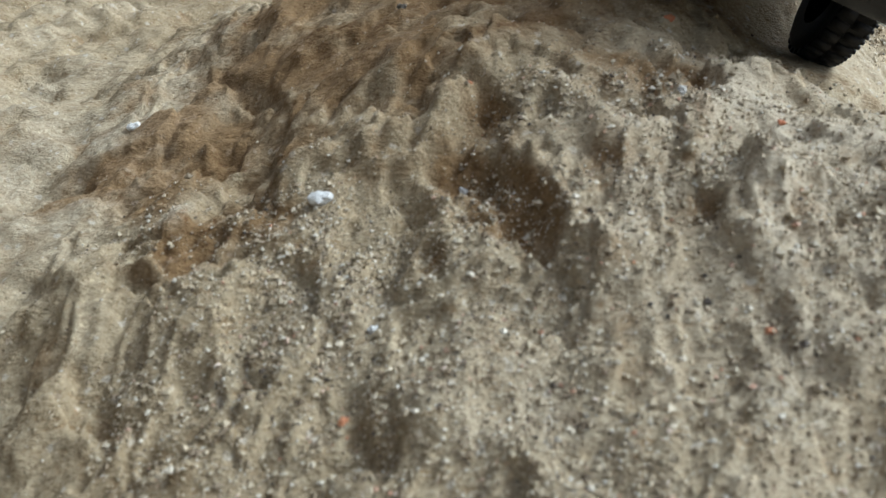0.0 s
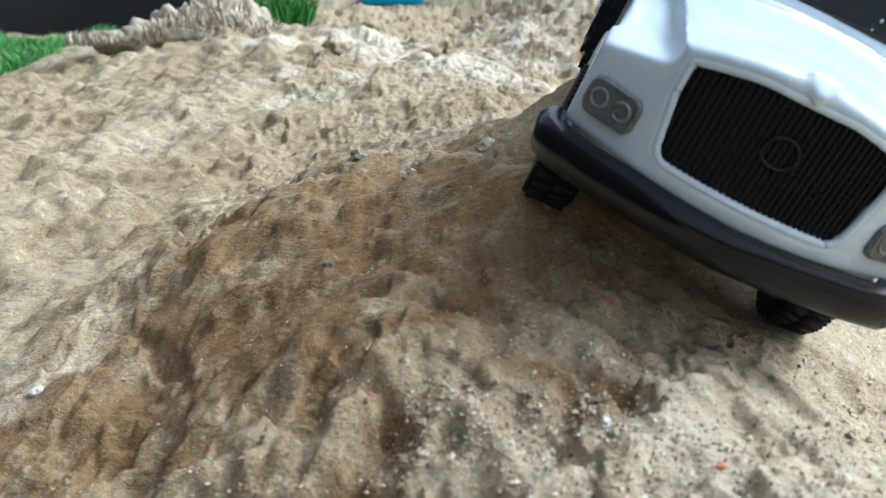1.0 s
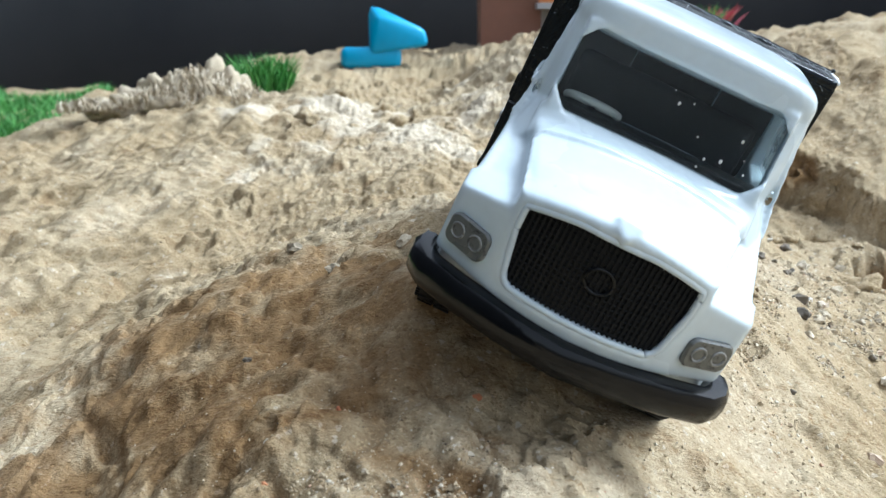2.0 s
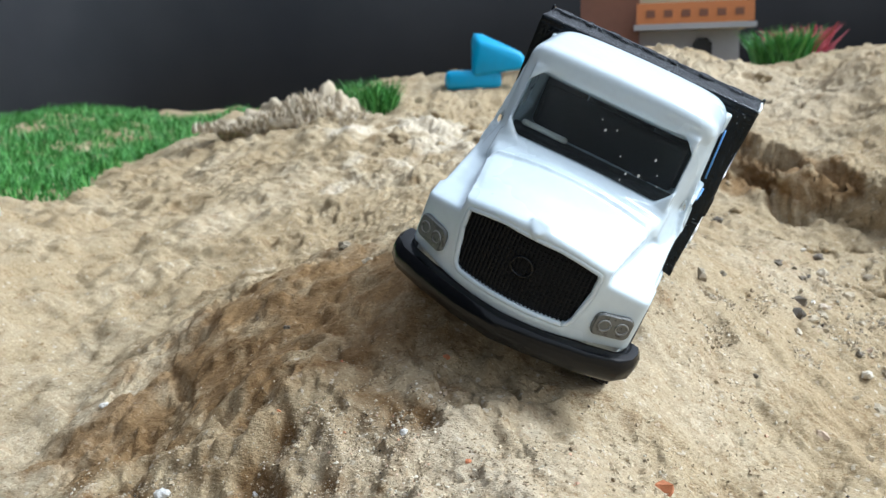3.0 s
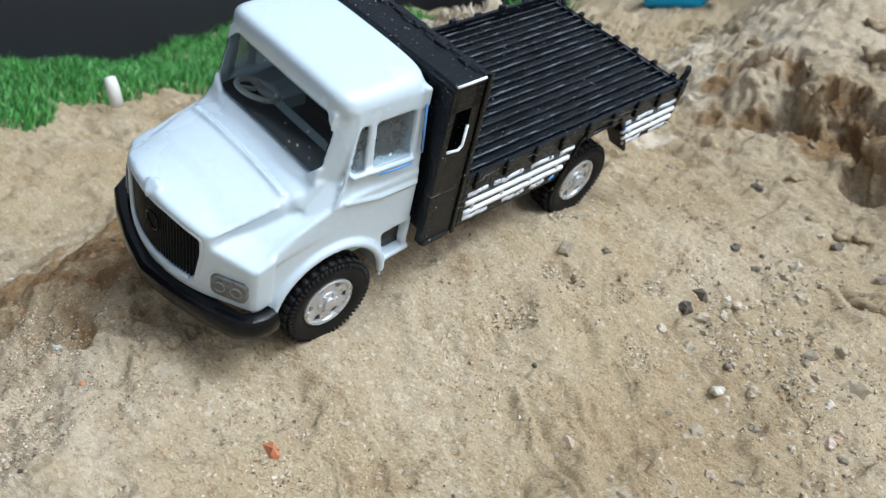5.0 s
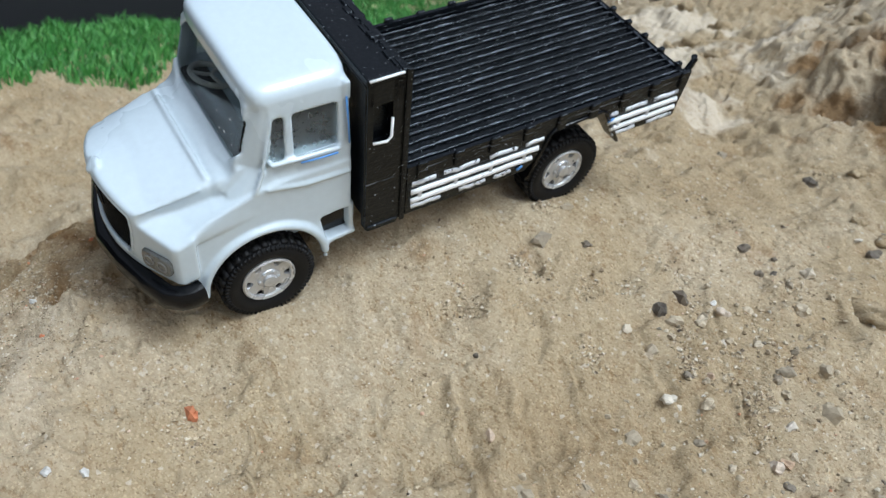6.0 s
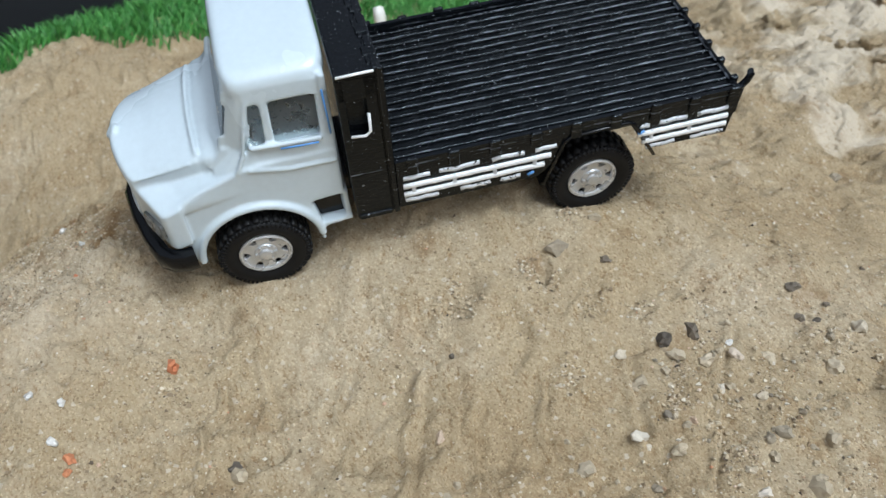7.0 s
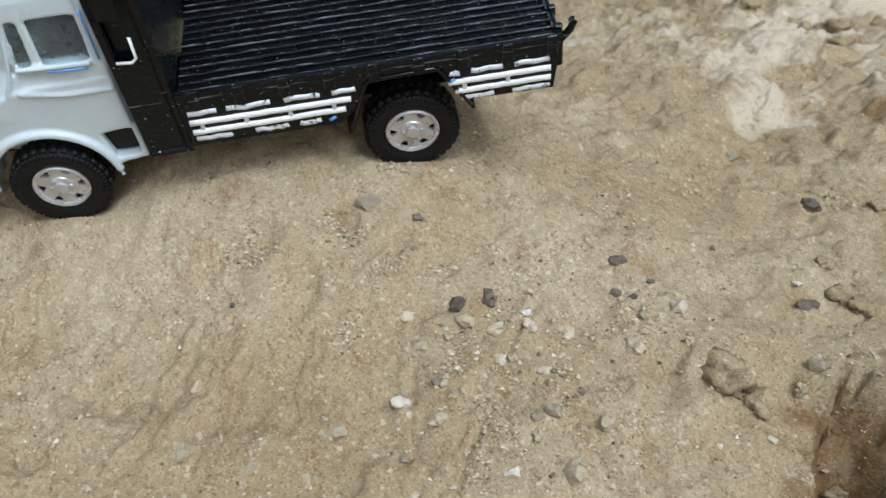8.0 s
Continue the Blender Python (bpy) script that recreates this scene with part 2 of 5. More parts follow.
GLASS.node_tree.nodes["Principled BSDF"].inputs["Transmission Weight"].default_value = 0.99
CLOUDY.node_tree.nodes["Color Ramp"].color_ramp.elements[0].color, CLOUDY.node_tree.nodes["Color Ramp"].color_ramp.elements[1].color = (0.25, 0.25, 0.25, 1), (0.6, 0.6, 0.6, 1)
BOARD = plain("black_backdrop_board", (0.0055, 0.0065, 0.0095), 0.85, speck=0.35, scale=60, relief=0.2, wear=((0.05, 0.055, 0.06), 0.78))
CYAN = plain("cyan_plastic", (0.01, 0.34, 0.62), 0.4, speck=0.1, scale=200)
TERRA = plain("terracotta_card", (0.19, 0.085, 0.055), 0.8, speck=0.2, scale=160)
ORANGE = plain("orange_card", (0.55, 0.2, 0.07), 0.7, speck=0.12, scale=160)
CREAM = plain("cream_card", (0.62, 0.52, 0.34), 0.8, speck=0.1, scale=160)
GREYC = plain("grey_card", (0.36, 0.36, 0.38), 0.8, speck=0.12, scale=160)
LILAC = plain("lilac_window_card", (0.42, 0.38, 0.58), 0.5, speck=0.12, scale=160)
TURF = island_material("green_turf", [(0.0, (0.03, 0.14, 0.02)), (0.5, (0.06, 0.27, 0.045)), (1.0, (0.16, 0.42, 0.10))], 0.55, 0.1)
STRAW = island_material("dry_straw", [(0.0, (0.44, 0.36, 0.25)), (0.6, (0.56, 0.48, 0.36)), (1.0, (0.68, 0.61, 0.49))])
PETAL = island_material("pink_petals", [(0.0, (0.5, 0.08, 0.12)), (1.0, (0.75, 0.25, 0.35))])
GRIT = island_material("loose_grit", [(0.0, (0.05, 0.035, 0.025)), (0.05, (0.20, 0.14, 0.08)), (0.45, (0.42, 0.335, 0.215)), (0.8, (0.53, 0.44, 0.305)), (0.975, (0.66, 0.60, 0.49)), (1.0, (0.5, 0.23, 0.12))], 0.7)
PEBBLE = stone_material("mixed_pebble", [(0.0, (0.20, 0.17, 0.13)), (0.15, (0.36, 0.30, 0.21)), (0.5, (0.47, 0.39, 0.27)), (0.75, (0.53, 0.45, 0.33)), (0.92, (0.64, 0.59, 0.50)), (1.0, (0.5, 0.32, 0.19))], 0.7)
QUARTZ = stone_material("pale_quartz", [(0.0, (0.58, 0.56, 0.52)), (1.0, (0.82, 0.80, 0.76))], 0.3)
BRICK = stone_material("brick_red", [(0.0, (0.5, 0.16, 0.07)), (1.0, (0.62, 0.27, 0.13))], 0.85)
SLATE = stone_material("dark_stone", [(0.0, (0.07, 0.058, 0.045)), (1.0, (0.19, 0.155, 0.115))], 0.7)


# ---- building tools ----
def part(name, bm, material, parent=None, label="", smooth=True, at=None):
    me = bpy.data.meshes.new(name)
    bmesh.ops.recalc_face_normals(bm, faces=bm.faces)
    bm.to_mesh(me)
    bm.free()
    me.materials.append(material)
    for f in me.polygons:
        f.use_smooth = smooth
    ob = new(name, me)
    if parent is not None:
        ob.parent = parent
    if at is not None:
        ob.matrix_basis = at
    if label:
        ob["label"] = label
    return ob


def empty(name, m):
    ob = new(name)
    ob.matrix_basis = m
    return ob


def box(x0, x1, y0, y1, z0, z1, bevel=0.0, seg=2, bm=None):
    own = bmesh.new()
    bmesh.ops.create_cube(own, size=1)
    for v in own.verts:
        v.co = Vector((x0 + (v.co.x + 0.5) * (x1 - x0), y0 + (v.co.y + 0.5) * (y1 - y0), z0 + (v.co.z + 0.5) * (z1 - z0)))
    if bevel:
        bmesh.ops.bevel(own, geom=own.edges[:], offset=bevel, segments=seg, profile=0.5, affect="EDGES")
    return join(bm, own)


def join(bm, own):
    if bm is None:
        return own
    tmp = bpy.data.meshes.new("tmp")
    own.to_mesh(tmp)
    own.free()
    bm.from_mesh(tmp)
    bpy.data.meshes.remove(tmp)
    return bm


def hull(points, bevel=0.0, seg=2, bm=None):
    own = bmesh.new()
    for p in points:
        own.verts.new(p)
    r = bmesh.ops.convex_hull(own, input=own.verts[:])
    bmesh.ops.delete(own, geom=[v for v in own.verts if not v.link_faces], context="VERTS")
    bmesh.ops.dissolve_limit(own, angle_limit=0.02, verts=own.verts[:], edges=own.edges[:])
    if bevel:
        bmesh.ops.bevel(own, geom=own.edges[:], offset=bevel, segments=seg, profile=0.5, affect="EDGES")
    return join(bm, own)


def prism(outline, x0, x1, bm=None, axis="x"):
    """A flat outline in the two other axes, drawn out from x0 to x1 along axis."""
    own = bmesh.new()
    put = {"x": lambda a, b, c: (c, a, b), "y": lambda a, b, c: (a, c, b), "z": lambda a, b, c: (a, b, c)}[axis]
    lo = [own.verts.new(put(a, b, x0)) for a, b in outline]
    hi = [own.verts.new(put(a, b, x1)) for a, b in outline]
    own.faces.new(lo)
    own.faces.new(hi[::-1])
    for i in range(len(lo)):
        j = (i + 1) % len(lo)
        own.faces.new((lo[i], hi[i], hi[j], lo[j]))
    return join(bm, own)


def lathe(profile, n=48, bm=None):
    """Turns (radius, x) pairs about the x axis."""
    own = bmesh.new()
    rings = []
    for r, x in profile:
        rings.append([own.verts.new((x, r * math.cos(k * math.tau / n), r * math.sin(k * math.tau / n))) for k in range(n)])
    for a, b in zip(rings, rings[1:]):
        for k in range(n):
            own.faces.new((a[k], a[(k + 1) % n], b[(k + 1) % n], b[k]))
    return join(bm, own)


def tube(path, radius, n=8, bm=None, flat=1.0):
    own = bmesh.new()
    rings = []
    for i, p in enumerate(path):
        p = Vector(p)
        d = (Vector(path[min(i + 1, len(path) - 1)]) - Vector(path[max(i - 1, 0)])).normalized()
        s = d.cross(Vector((0, 0, 1)))
        s = s.normalized() if s.length > 1e-4 else Vector((1, 0, 0))
        t = s.cross(d)
        rings.append([own.verts.new(p + radius * (math.cos(k * math.tau / n) * s * flat + math.sin(k * math.tau / n) * t)) for k in range(n)])
    for a, b in zip(rings, rings[1:]):
        for k in range(n):
            own.faces.new((a[k], a[(k + 1) % n], b[(k + 1) % n], b[k]))
    own.faces.new(rings[0][::-1])
    own.faces.new(rings[-1])
    return join(bm, own)


def rock(seed, size, squash=(1, 0.8, 0.6), sub=2, rough=0.35):
    bm = bmesh.new()
    bmesh.ops.create_icosphere(bm, subdivisions=sub, radius=size)
    off = Vector((seed * 7.31, seed * 3.17, seed * 1.93))
    for v in bm.verts:
        d = v.co.normalized()
        k = 1 + rough * noise.noise(d * 1.3 + off) + rough * 0.5 * noise.noise(d * 3.1 + off) + rough * 0.25 * noise.noise(d * 7.7 + off)
        v.co = Vector((d.x * squash[0], d.y * squash[1], d.z * squash[2])) * size * k
    return bm


# ---- the ground: one sheet of sand heaped into a low mound ----
XK = np.array([-0.5, -0.25, -0.15, -0.09, -0.04, 0.01, 0.06, 0.11, 0.16, 0.22, 0.4])
YK = np.array([-0.1, 0.06, 0.11, 0.16, 0.22, 0.30, 0.40, 0.54, 0.8])
RELIEF = np.array([     # heights in mm, a row for each of XK, from the near to the far side
    [0, 17, 30, 34, 39, 43, 46, 55, 73],
    [-27, 11, 39, 53, 57, 53, 45, 50, 77],
    [-65, -6, 29, 35, 31, 34, 43, 72, 99],
    [-83, -38, -11, 11, 17, 31, 52, 77, 103],
    [-84, -29, 1, 20, 40, 33, 54, 74, 105],
    [-78, -15, 17, 42, 53, 48, 60, 70, 107],
    [-61, -11, 26, 33, 59, 55, 50, 90, 107],
    [-46, -28, 2, 4, 26, 41, 47, 103, 106],
    [-50, -41, -21, -9, -3, 23, 39, 88, 102],
    [-55, -45, -35, -24, -15, 2, 42, 92, 107],
    [-60, -43, -36, -35, -36, -17, 41, 101, 126]]) / 1000.0


def spline_basis(k, x):
    n, h = len(k), np.diff(k)
    A, B = np.zeros((n, n)), np.zeros((n, n))
    A[0, 0] = A[-1, -1] = 1
    for i in range(1, n - 1):
        A[i, i - 1:i + 2] = h[i - 1], 2 * (h[i - 1] + h[i]), h[i]
        B[i, i - 1:i + 2] = 6 / h[i - 1], -6 / h[i - 1] - 6 / h[i], 6 / h[i]
    S, I = np.linalg.solve(A, B), np.eye(n)
    x = np.clip(x, k[0], k[-1])
    i = np.clip(np.searchsorted(k, x) - 1, 0, n - 2)
    w = k[i + 1] - k[i]
    a = (k[i + 1] - x) / w
    b = 1 - a
    return a[:, None] * I[i] + b[:, None] * I[i + 1] + ((a ** 3 - a) * w * w / 6)[:, None] * S[i] + ((b ** 3 - b) * w * w / 6)[:, None] * S[i + 1]


TABLE = np.random.RandomState(4).rand(256, 256)


def value_noise(x, y):
    i, j = np.floor(x).astype(int), np.floor(y).astype(int)
    u, v = x - i, y - j
    u, v = u * u * u * (u * (6 * u - 15) + 10), v * v * v * (v * (6 * v - 15) + 10)
    g = lambda p, q: TABLE[p % 256, q % 256]
    return (g(i, j) * (1 - u) + g(i + 1, j) * u) * (1 - v) + (g(i, j + 1) * (1 - u) + g(i + 1, j + 1) * u) * v - 0.5


def fbm(x, y, size, octaves=4, gain=0.5):
    s, amp = np.zeros_like(x), 1.0
    for k in range(octaves):
        f = 2.03 ** k / size
        ca, sa = math.cos(0.7 * k), math.sin(0.7 * k)
        s += amp * value_noise((x * ca - y * sa) * f + 17.3 * k, (x * sa + y * ca) * f + 5.1 * k)
        amp *= gain
    return s


def blob(x, y, cx, cy, r):
    return np.exp(-((x - cx) ** 2 + (y - cy) ** 2) / (r * r))


# the truck: left, back and up, and the middle of its front axle
T_LEFT, T_BACK, T_UP = Vector((0.8934, -0.1092, -0.4358)), Vector((0.2045, 0.9625, 0.1781)), Vector((0.4, -0.2482, 0.8823))
T_AXLE = Vector((0.0563, 0.1787, 0.0529))
TYRE, WHEELBASE = 0.0126, 0.0948
CONTACTS = [T_AXLE + T_LEFT * s + T_BACK * y - T_UP * TYRE for s in (0.0235, -0.0235) for y in (0.0, WHEELBASE)]

DENTS = [  # hollows (and heaps, minus): x, y, radius, depth
    (-0.040, 0.171, 0.009, 0.0035), (-0.021, 0.183, 0.008, 0.0025), (-0.026, 0.234, 0.007, 0.0025), (0.104, 0.226, 0.003, 0.0016), (0.104, 0.249, 0.003, 0.0018), (0.131, 0.306, 0.003, 0.0015), (0.116, 0.446, 0.009, 0.004),
    (0.156, 0.402, 0.010, 0.004), (0.176, 0.376, 0.006, 0.003), (0.205, 0.340, 0.011, 0.012)]
PITS = [  # broken hollows with sharp rims: x, y, half length, half width, turn in degrees, depth
    (0.0360, 0.1374, 0.0081, 0.0021, -35, 0.0024), (0.0018, 0.1259, 0.0075, 0.0032, -44, 0.0020), (0.0102, 0.1167, 0.0114, 0.0036, -60, 0.0026), (0.0209, 0.1175, 0.0046, 0.0030, -53, 0.0012),
    (-0.0402, 0.1535, 0.0074, 0.0050, 73, 0.0022), (-0.0378, 0.1723, 0.0130, 0.0017, -49, 0.0018), (-0.0379, 0.1245, 0.0055, 0.0048, 38, 0.0022), (-0.0045, 0.1392, 0.0062, 0.0036, 82, 0.0014), (0.0473, 0.1077, 0.0037, 0.0034, -49, 0.0016),
    (0.0073, 0.1351, 0.0073, 0.0016, -54, 0.0014), (0.0343, 0.1107, 0.0032, 0.0016, -77, 0.0012), (-0.0437, 0.1200, 0.0067, 0.0016, -34, 0.0018), (-0.0017, 0.1107, 0.0032, 0.0016, -65, 0.0012), (-0.072, 0.1600, 0.0080, 0.0045, 0, 0.0018),
    (0.107, 0.2215, 0.0060, 0.0018, 26, 0.0026), (0.1075, 0.2480, 0.0048, 0.0020, -32, 0.0026), (0.117, 0.236, 0.0040, 0.0012, 10, 0.0014), (0.0914, 0.2000, 0.0040, 0.0014, -15, 0.0014),
    (0.148, 0.4370, 0.0280, 0.0095, -40, 0.0130), (0.123, 0.4380, 0.0080, 0.0045, -30, 0.0070), (0.091, 0.4790, 0.0230, 0.0085, 10, 0.0120), (0.177, 0.4150, 0.0120, 0.0070, -43, 0.0090),
    (0.075, 0.4630, 0.0060, 0.0035, 20, 0.0050), (0.067, 0.4540, 0.0050, 0.0030, 0, 0.0040), (0.081, 0.4420, 0.0050, 0.0030, 30, 0.0040), (0.098, 0.4450, 0.0065, 0.0040, 10, 0.0050), (0.112, 0.4560, 0.0060, 0.0035, -20, 0.0050),
    (0.0985, 0.4370, 0.0080, 0.0045, -20, 0.0050), (0.201, 0.3410, 0.0170, 0.0105, -35, 0.0170), (0.118, 0.4620, 0.0060, 0.0040, -40, 0.0060), (0.179, 0.3720, 0.0060, 0.0045, -40, 0.0070)]
CRESTS = [  # thin crusted ridges on the near face: x, y, x, y
    (0.026, 0.124, 0.041, 0.129), (0.042, 0.137, 0.054, 0.140), (0.054, 0.140, 0.059, 0.136), (0.013, 0.123, 0.015, 0.116), (0.015, 0.116, 0.018, 0.109), (0.018, 0.109, 0.022, 0.103), (-0.013, 0.133, -0.001, 0.135),
    (-0.001, 0.135, 0.003, 0.138), (-0.003, 0.129, -0.001, 0.136), (0.044, 0.122, 0.044, 0.109), (0.039, 0.125, 0.033, 0.113), (0.016, 0.136, 0.025, 0.124), (-0.017, 0.134, -0.025, 0.132), (-0.005, 0.127, -0.001, 0.113)]
RILLS = [  # from the top of the slope to its foot: x, y, x, y
    (0.079, 0.172, 0.112, 0.169), (0.106, 0.194, 0.133, 0.181), (0.130, 0.219, 0.155, 0.202), (0.131, 0.236, 0.150, 0.232),
    (0.137, 0.262, 0.172, 0.250), (0.139, 0.290, 0.178, 0.255), (0.147, 0.292, 0.167, 0.303), (0.096, 0.160, 0.125, 0.150), (0.118, 0.208, 0.150, 0.188)]
CRUMBS = [(0.1048, 0.221), (0.1085, 0.2245), (0.1052, 0.2435), (0.110, 0.248), (0.1217, 0.2562), (0.1269, 0.2676), (0.1399, 0.2791), (0.1154, 0.2367), (0.1302, 0.2859), (0.0971, 0.2625), (0.0914, 0.1442), (0.1104, 0.2021),
    (0.1206, 0.3916), (0.1345, 0.2422), (0.1557, 0.3115), (0.147, 0.2679), (0.1678, 0.2856), (0.1852, 0.2914), (0.1528, 0.2625), (0.1635, 0.268), (0.160, 0.276), (0.172, 0.270), (0.158, 0.290), (0.176, 0.262)]
LEDGE = (0.105, 0.455)      # a crumbling bank runs from here to the right and forward


def base_height(x, y):
    return np.einsum("ni,ij,nj->n", spline_basis(XK, x), RELIEF, spline_basis(YK, y))


def ledge(x, y):
    """Across and along the bank's edge, which wanders."""
    dx, dy = x - LEDGE[0], y - LEDGE[1]
    across = 0.737 * dx + 0.676 * dy + 0.040 * fbm(x + 9, y + 4, 0.055, 2, 0.5) + 0.006 * fbm(x + 2, y + 9, 0.012, 3, 0.6)
    along = 0.676 * dx - 0.737 * dy
    return across, 1 / (1 + np.exp(-np.clip((along + 0.01) / 0.008, -50, 50))) * (1 / (1 + np.exp(np.clip((along - 0.22) / 0.02, -50, 50))))


def height(x, y):
    x, y = np.atleast_1d(np.asarray(x, float)), np.atleast_1d(np.asarray(y, float))
    z = base_height(x, y)
    # lumps, stronger on the near face and far heaps, weaker on the washed slope
    washed = 1 / (1 + np.exp(-np.clip((x - 0.062 - 0.15 * (y - 0.15)) / 0.010, -50, 50)))
    near = np.exp(-(np.clip(y - 0.13, 0, 1) / 0.06) ** 2) * (1 - washed)
    far = np.clip((y - 0.26) / 0.1, 0, 1)
    z += (0.005 + 0.0022 * near) * (1 - 0.75 * washed) * fbm(x, y, 0.024, 4, 0.5)
    z += 0.0032 * far * (1 - 0.6 * washed) * fbm(x + 7, y + 2, 0.015, 4, 0.62)
    z += 0.006 * np.clip((y - 0.4) / 0.1, 0, 2) * fbm(x, y, 0.06, 5, 0.6)
    z += (0.0011 + 0.0002 * near) * fbm(x + 3, y + 1, 0.0055, 4, 0.58)
    # crusty clods with sharp edges
    clod = fbm(x + 11, y + 13, 0.011, 3, 0.5)
    z += 0.0014 * (1 + 0.2 * near - 0.6 * washed) * np.clip((clod - 0.10) / 0.06, 0, 1)
    z -= 0.0014 * (1 + 0.4 * near - 0.6 * washed) * np.clip((-clod - 0.16) / 0.10, 0, 1)
    scarp = fbm(x + 31, y + 17 - 0.25 * x, 0.017, 3, 0.5)
    z += washed * (0.0010 * np.clip((scarp - 0.15) / 0.10, 0, 1) - 0.0012 * np.clip((-scarp - 0.18) / 0.10, 0, 1))
    # thin winding ridges on the near face
    z += 0.0010 * near * np.clip(1 - np.abs(fbm(x + 1, y, 0.026, 3, 0.5)) / 0.06, 0, 1)
    # rills that run down the washed slope
    wob = fbm(x, y, 0.03, 3, 0.55)
    for x0, y0, x1, y1 in RILLS:
        dx, dy = x1 - x0, y1 - y0
        n = math.hypot(dx, dy)
        u = ((x - x0) * dx + (y - y0) * dy) / (n * n)
        v = ((x - x0) * dy - (y - y0) * dx) / n + 0.010 * wob
        fade = np.clip(u / 0.12 + 0.5, 0, 1) * np.clip((1.0 - u) / 0.12 + 0.5, 0, 1)
        z += fade * (0.0016 * np.exp(-((v - 0.0013) / 0.0009) ** 2) - 0.0014 * np.exp(-((v + 0.0006) / 0.0009) ** 2))
    for x0, y0, x1, y1 in CRESTS:
        dx, dy = x1 - x0, y1 - y0
        n = math.hypot(dx, dy)
        u = ((x - x0) * dx + (y - y0) * dy) / (n * n)
        v = ((x - x0) * dy - (y - y0) * dx) / n + 0.007 * wob
        z += 0.0023 * np.clip(u / 0.5 + 0.5, 0, 1) * np.clip((1.0 - u) / 0.5 + 0.5, 0, 1) * np.exp(-np.abs(v / 0.0021) ** 1.6)
    z += 0.0030 * washed * fbm(x + 5, y + 8, 0.020, 5, 0.6)
    for cx, cy, rad, d in DENTS:
        z -= d * blob(x, y, cx, cy, rad)
    rag, rag2 = fbm(x + 12, y + 5, 0.009, 4, 0.6), fbm(x + 14, y + 2, 0.004, 3, 0.6)
    for cx, cy, ra, rb, turn, d in PITS:
        ca, sa = math.cos(radians(turn)), math.sin(radians(turn))
        u, v = ((x - cx) * ca + (y - cy) * sa) / ra, (-(x - cx) * sa + (y - cy) * ca) / rb
        rho = np.sqrt(u * u + v * v) + (0.45 if cy < 0.2 else 0.75) * rag
        z -= d * (1.5 if cy < 0.17 else 1.0) * (np.clip((1.06 - rho) / 0.30, 0, 1) * 0.7 + 0.3 * np.clip(1.1 - rho, 0, 1)) * (1 + 0.5 * rag2)
    # small pocks in the dry sand beyond the truck
    dry = np.clip((-0.02 - x) / 0.03, 0, 1) * np.clip((y - 0.17) / 0.04, 0, 1) + np.clip((y - 0.46) / 0.03, 0, 1)
    pock = fbm(x * 0.75 + 41, y + 23, 0.011, 3, 0.5)
    z -= 0.0024 * np.clip(dry, 0, 1) * np.clip((-pock - 0.19) / 0.08, 0, 1)
    # the bank: a step with a hollow at its foot
    s, m = ledge(x, y)
    k = np.clip(s / 0.010 + 0.3, 0, 1)
    z += 0.007 * m * np.exp(-((s - 0.004) / 0.016) ** 2) * fbm(x + 21, y + 3, 0.012, 4, 0.6)
    z += m * (0.014 * k * k * (3 - 2 * k) - 0.012 * np.exp(-((s + 0.004) / 0.006) ** 2) * np.clip(0.35 + 3.0 * fbm(x + 2, y + 6, 0.03, 2), 0, 1))
    z -= 0.007 * m * np.exp(-((s + 0.03) / 0.025) ** 2)
    for c in CONTACTS:
        w = blob(x, y, c.x, c.y, 0.013)
        z = z * (1 - w) + (c.z + (0.0055 if c is CONTACTS[2] else -0.0002)) * w
    return z


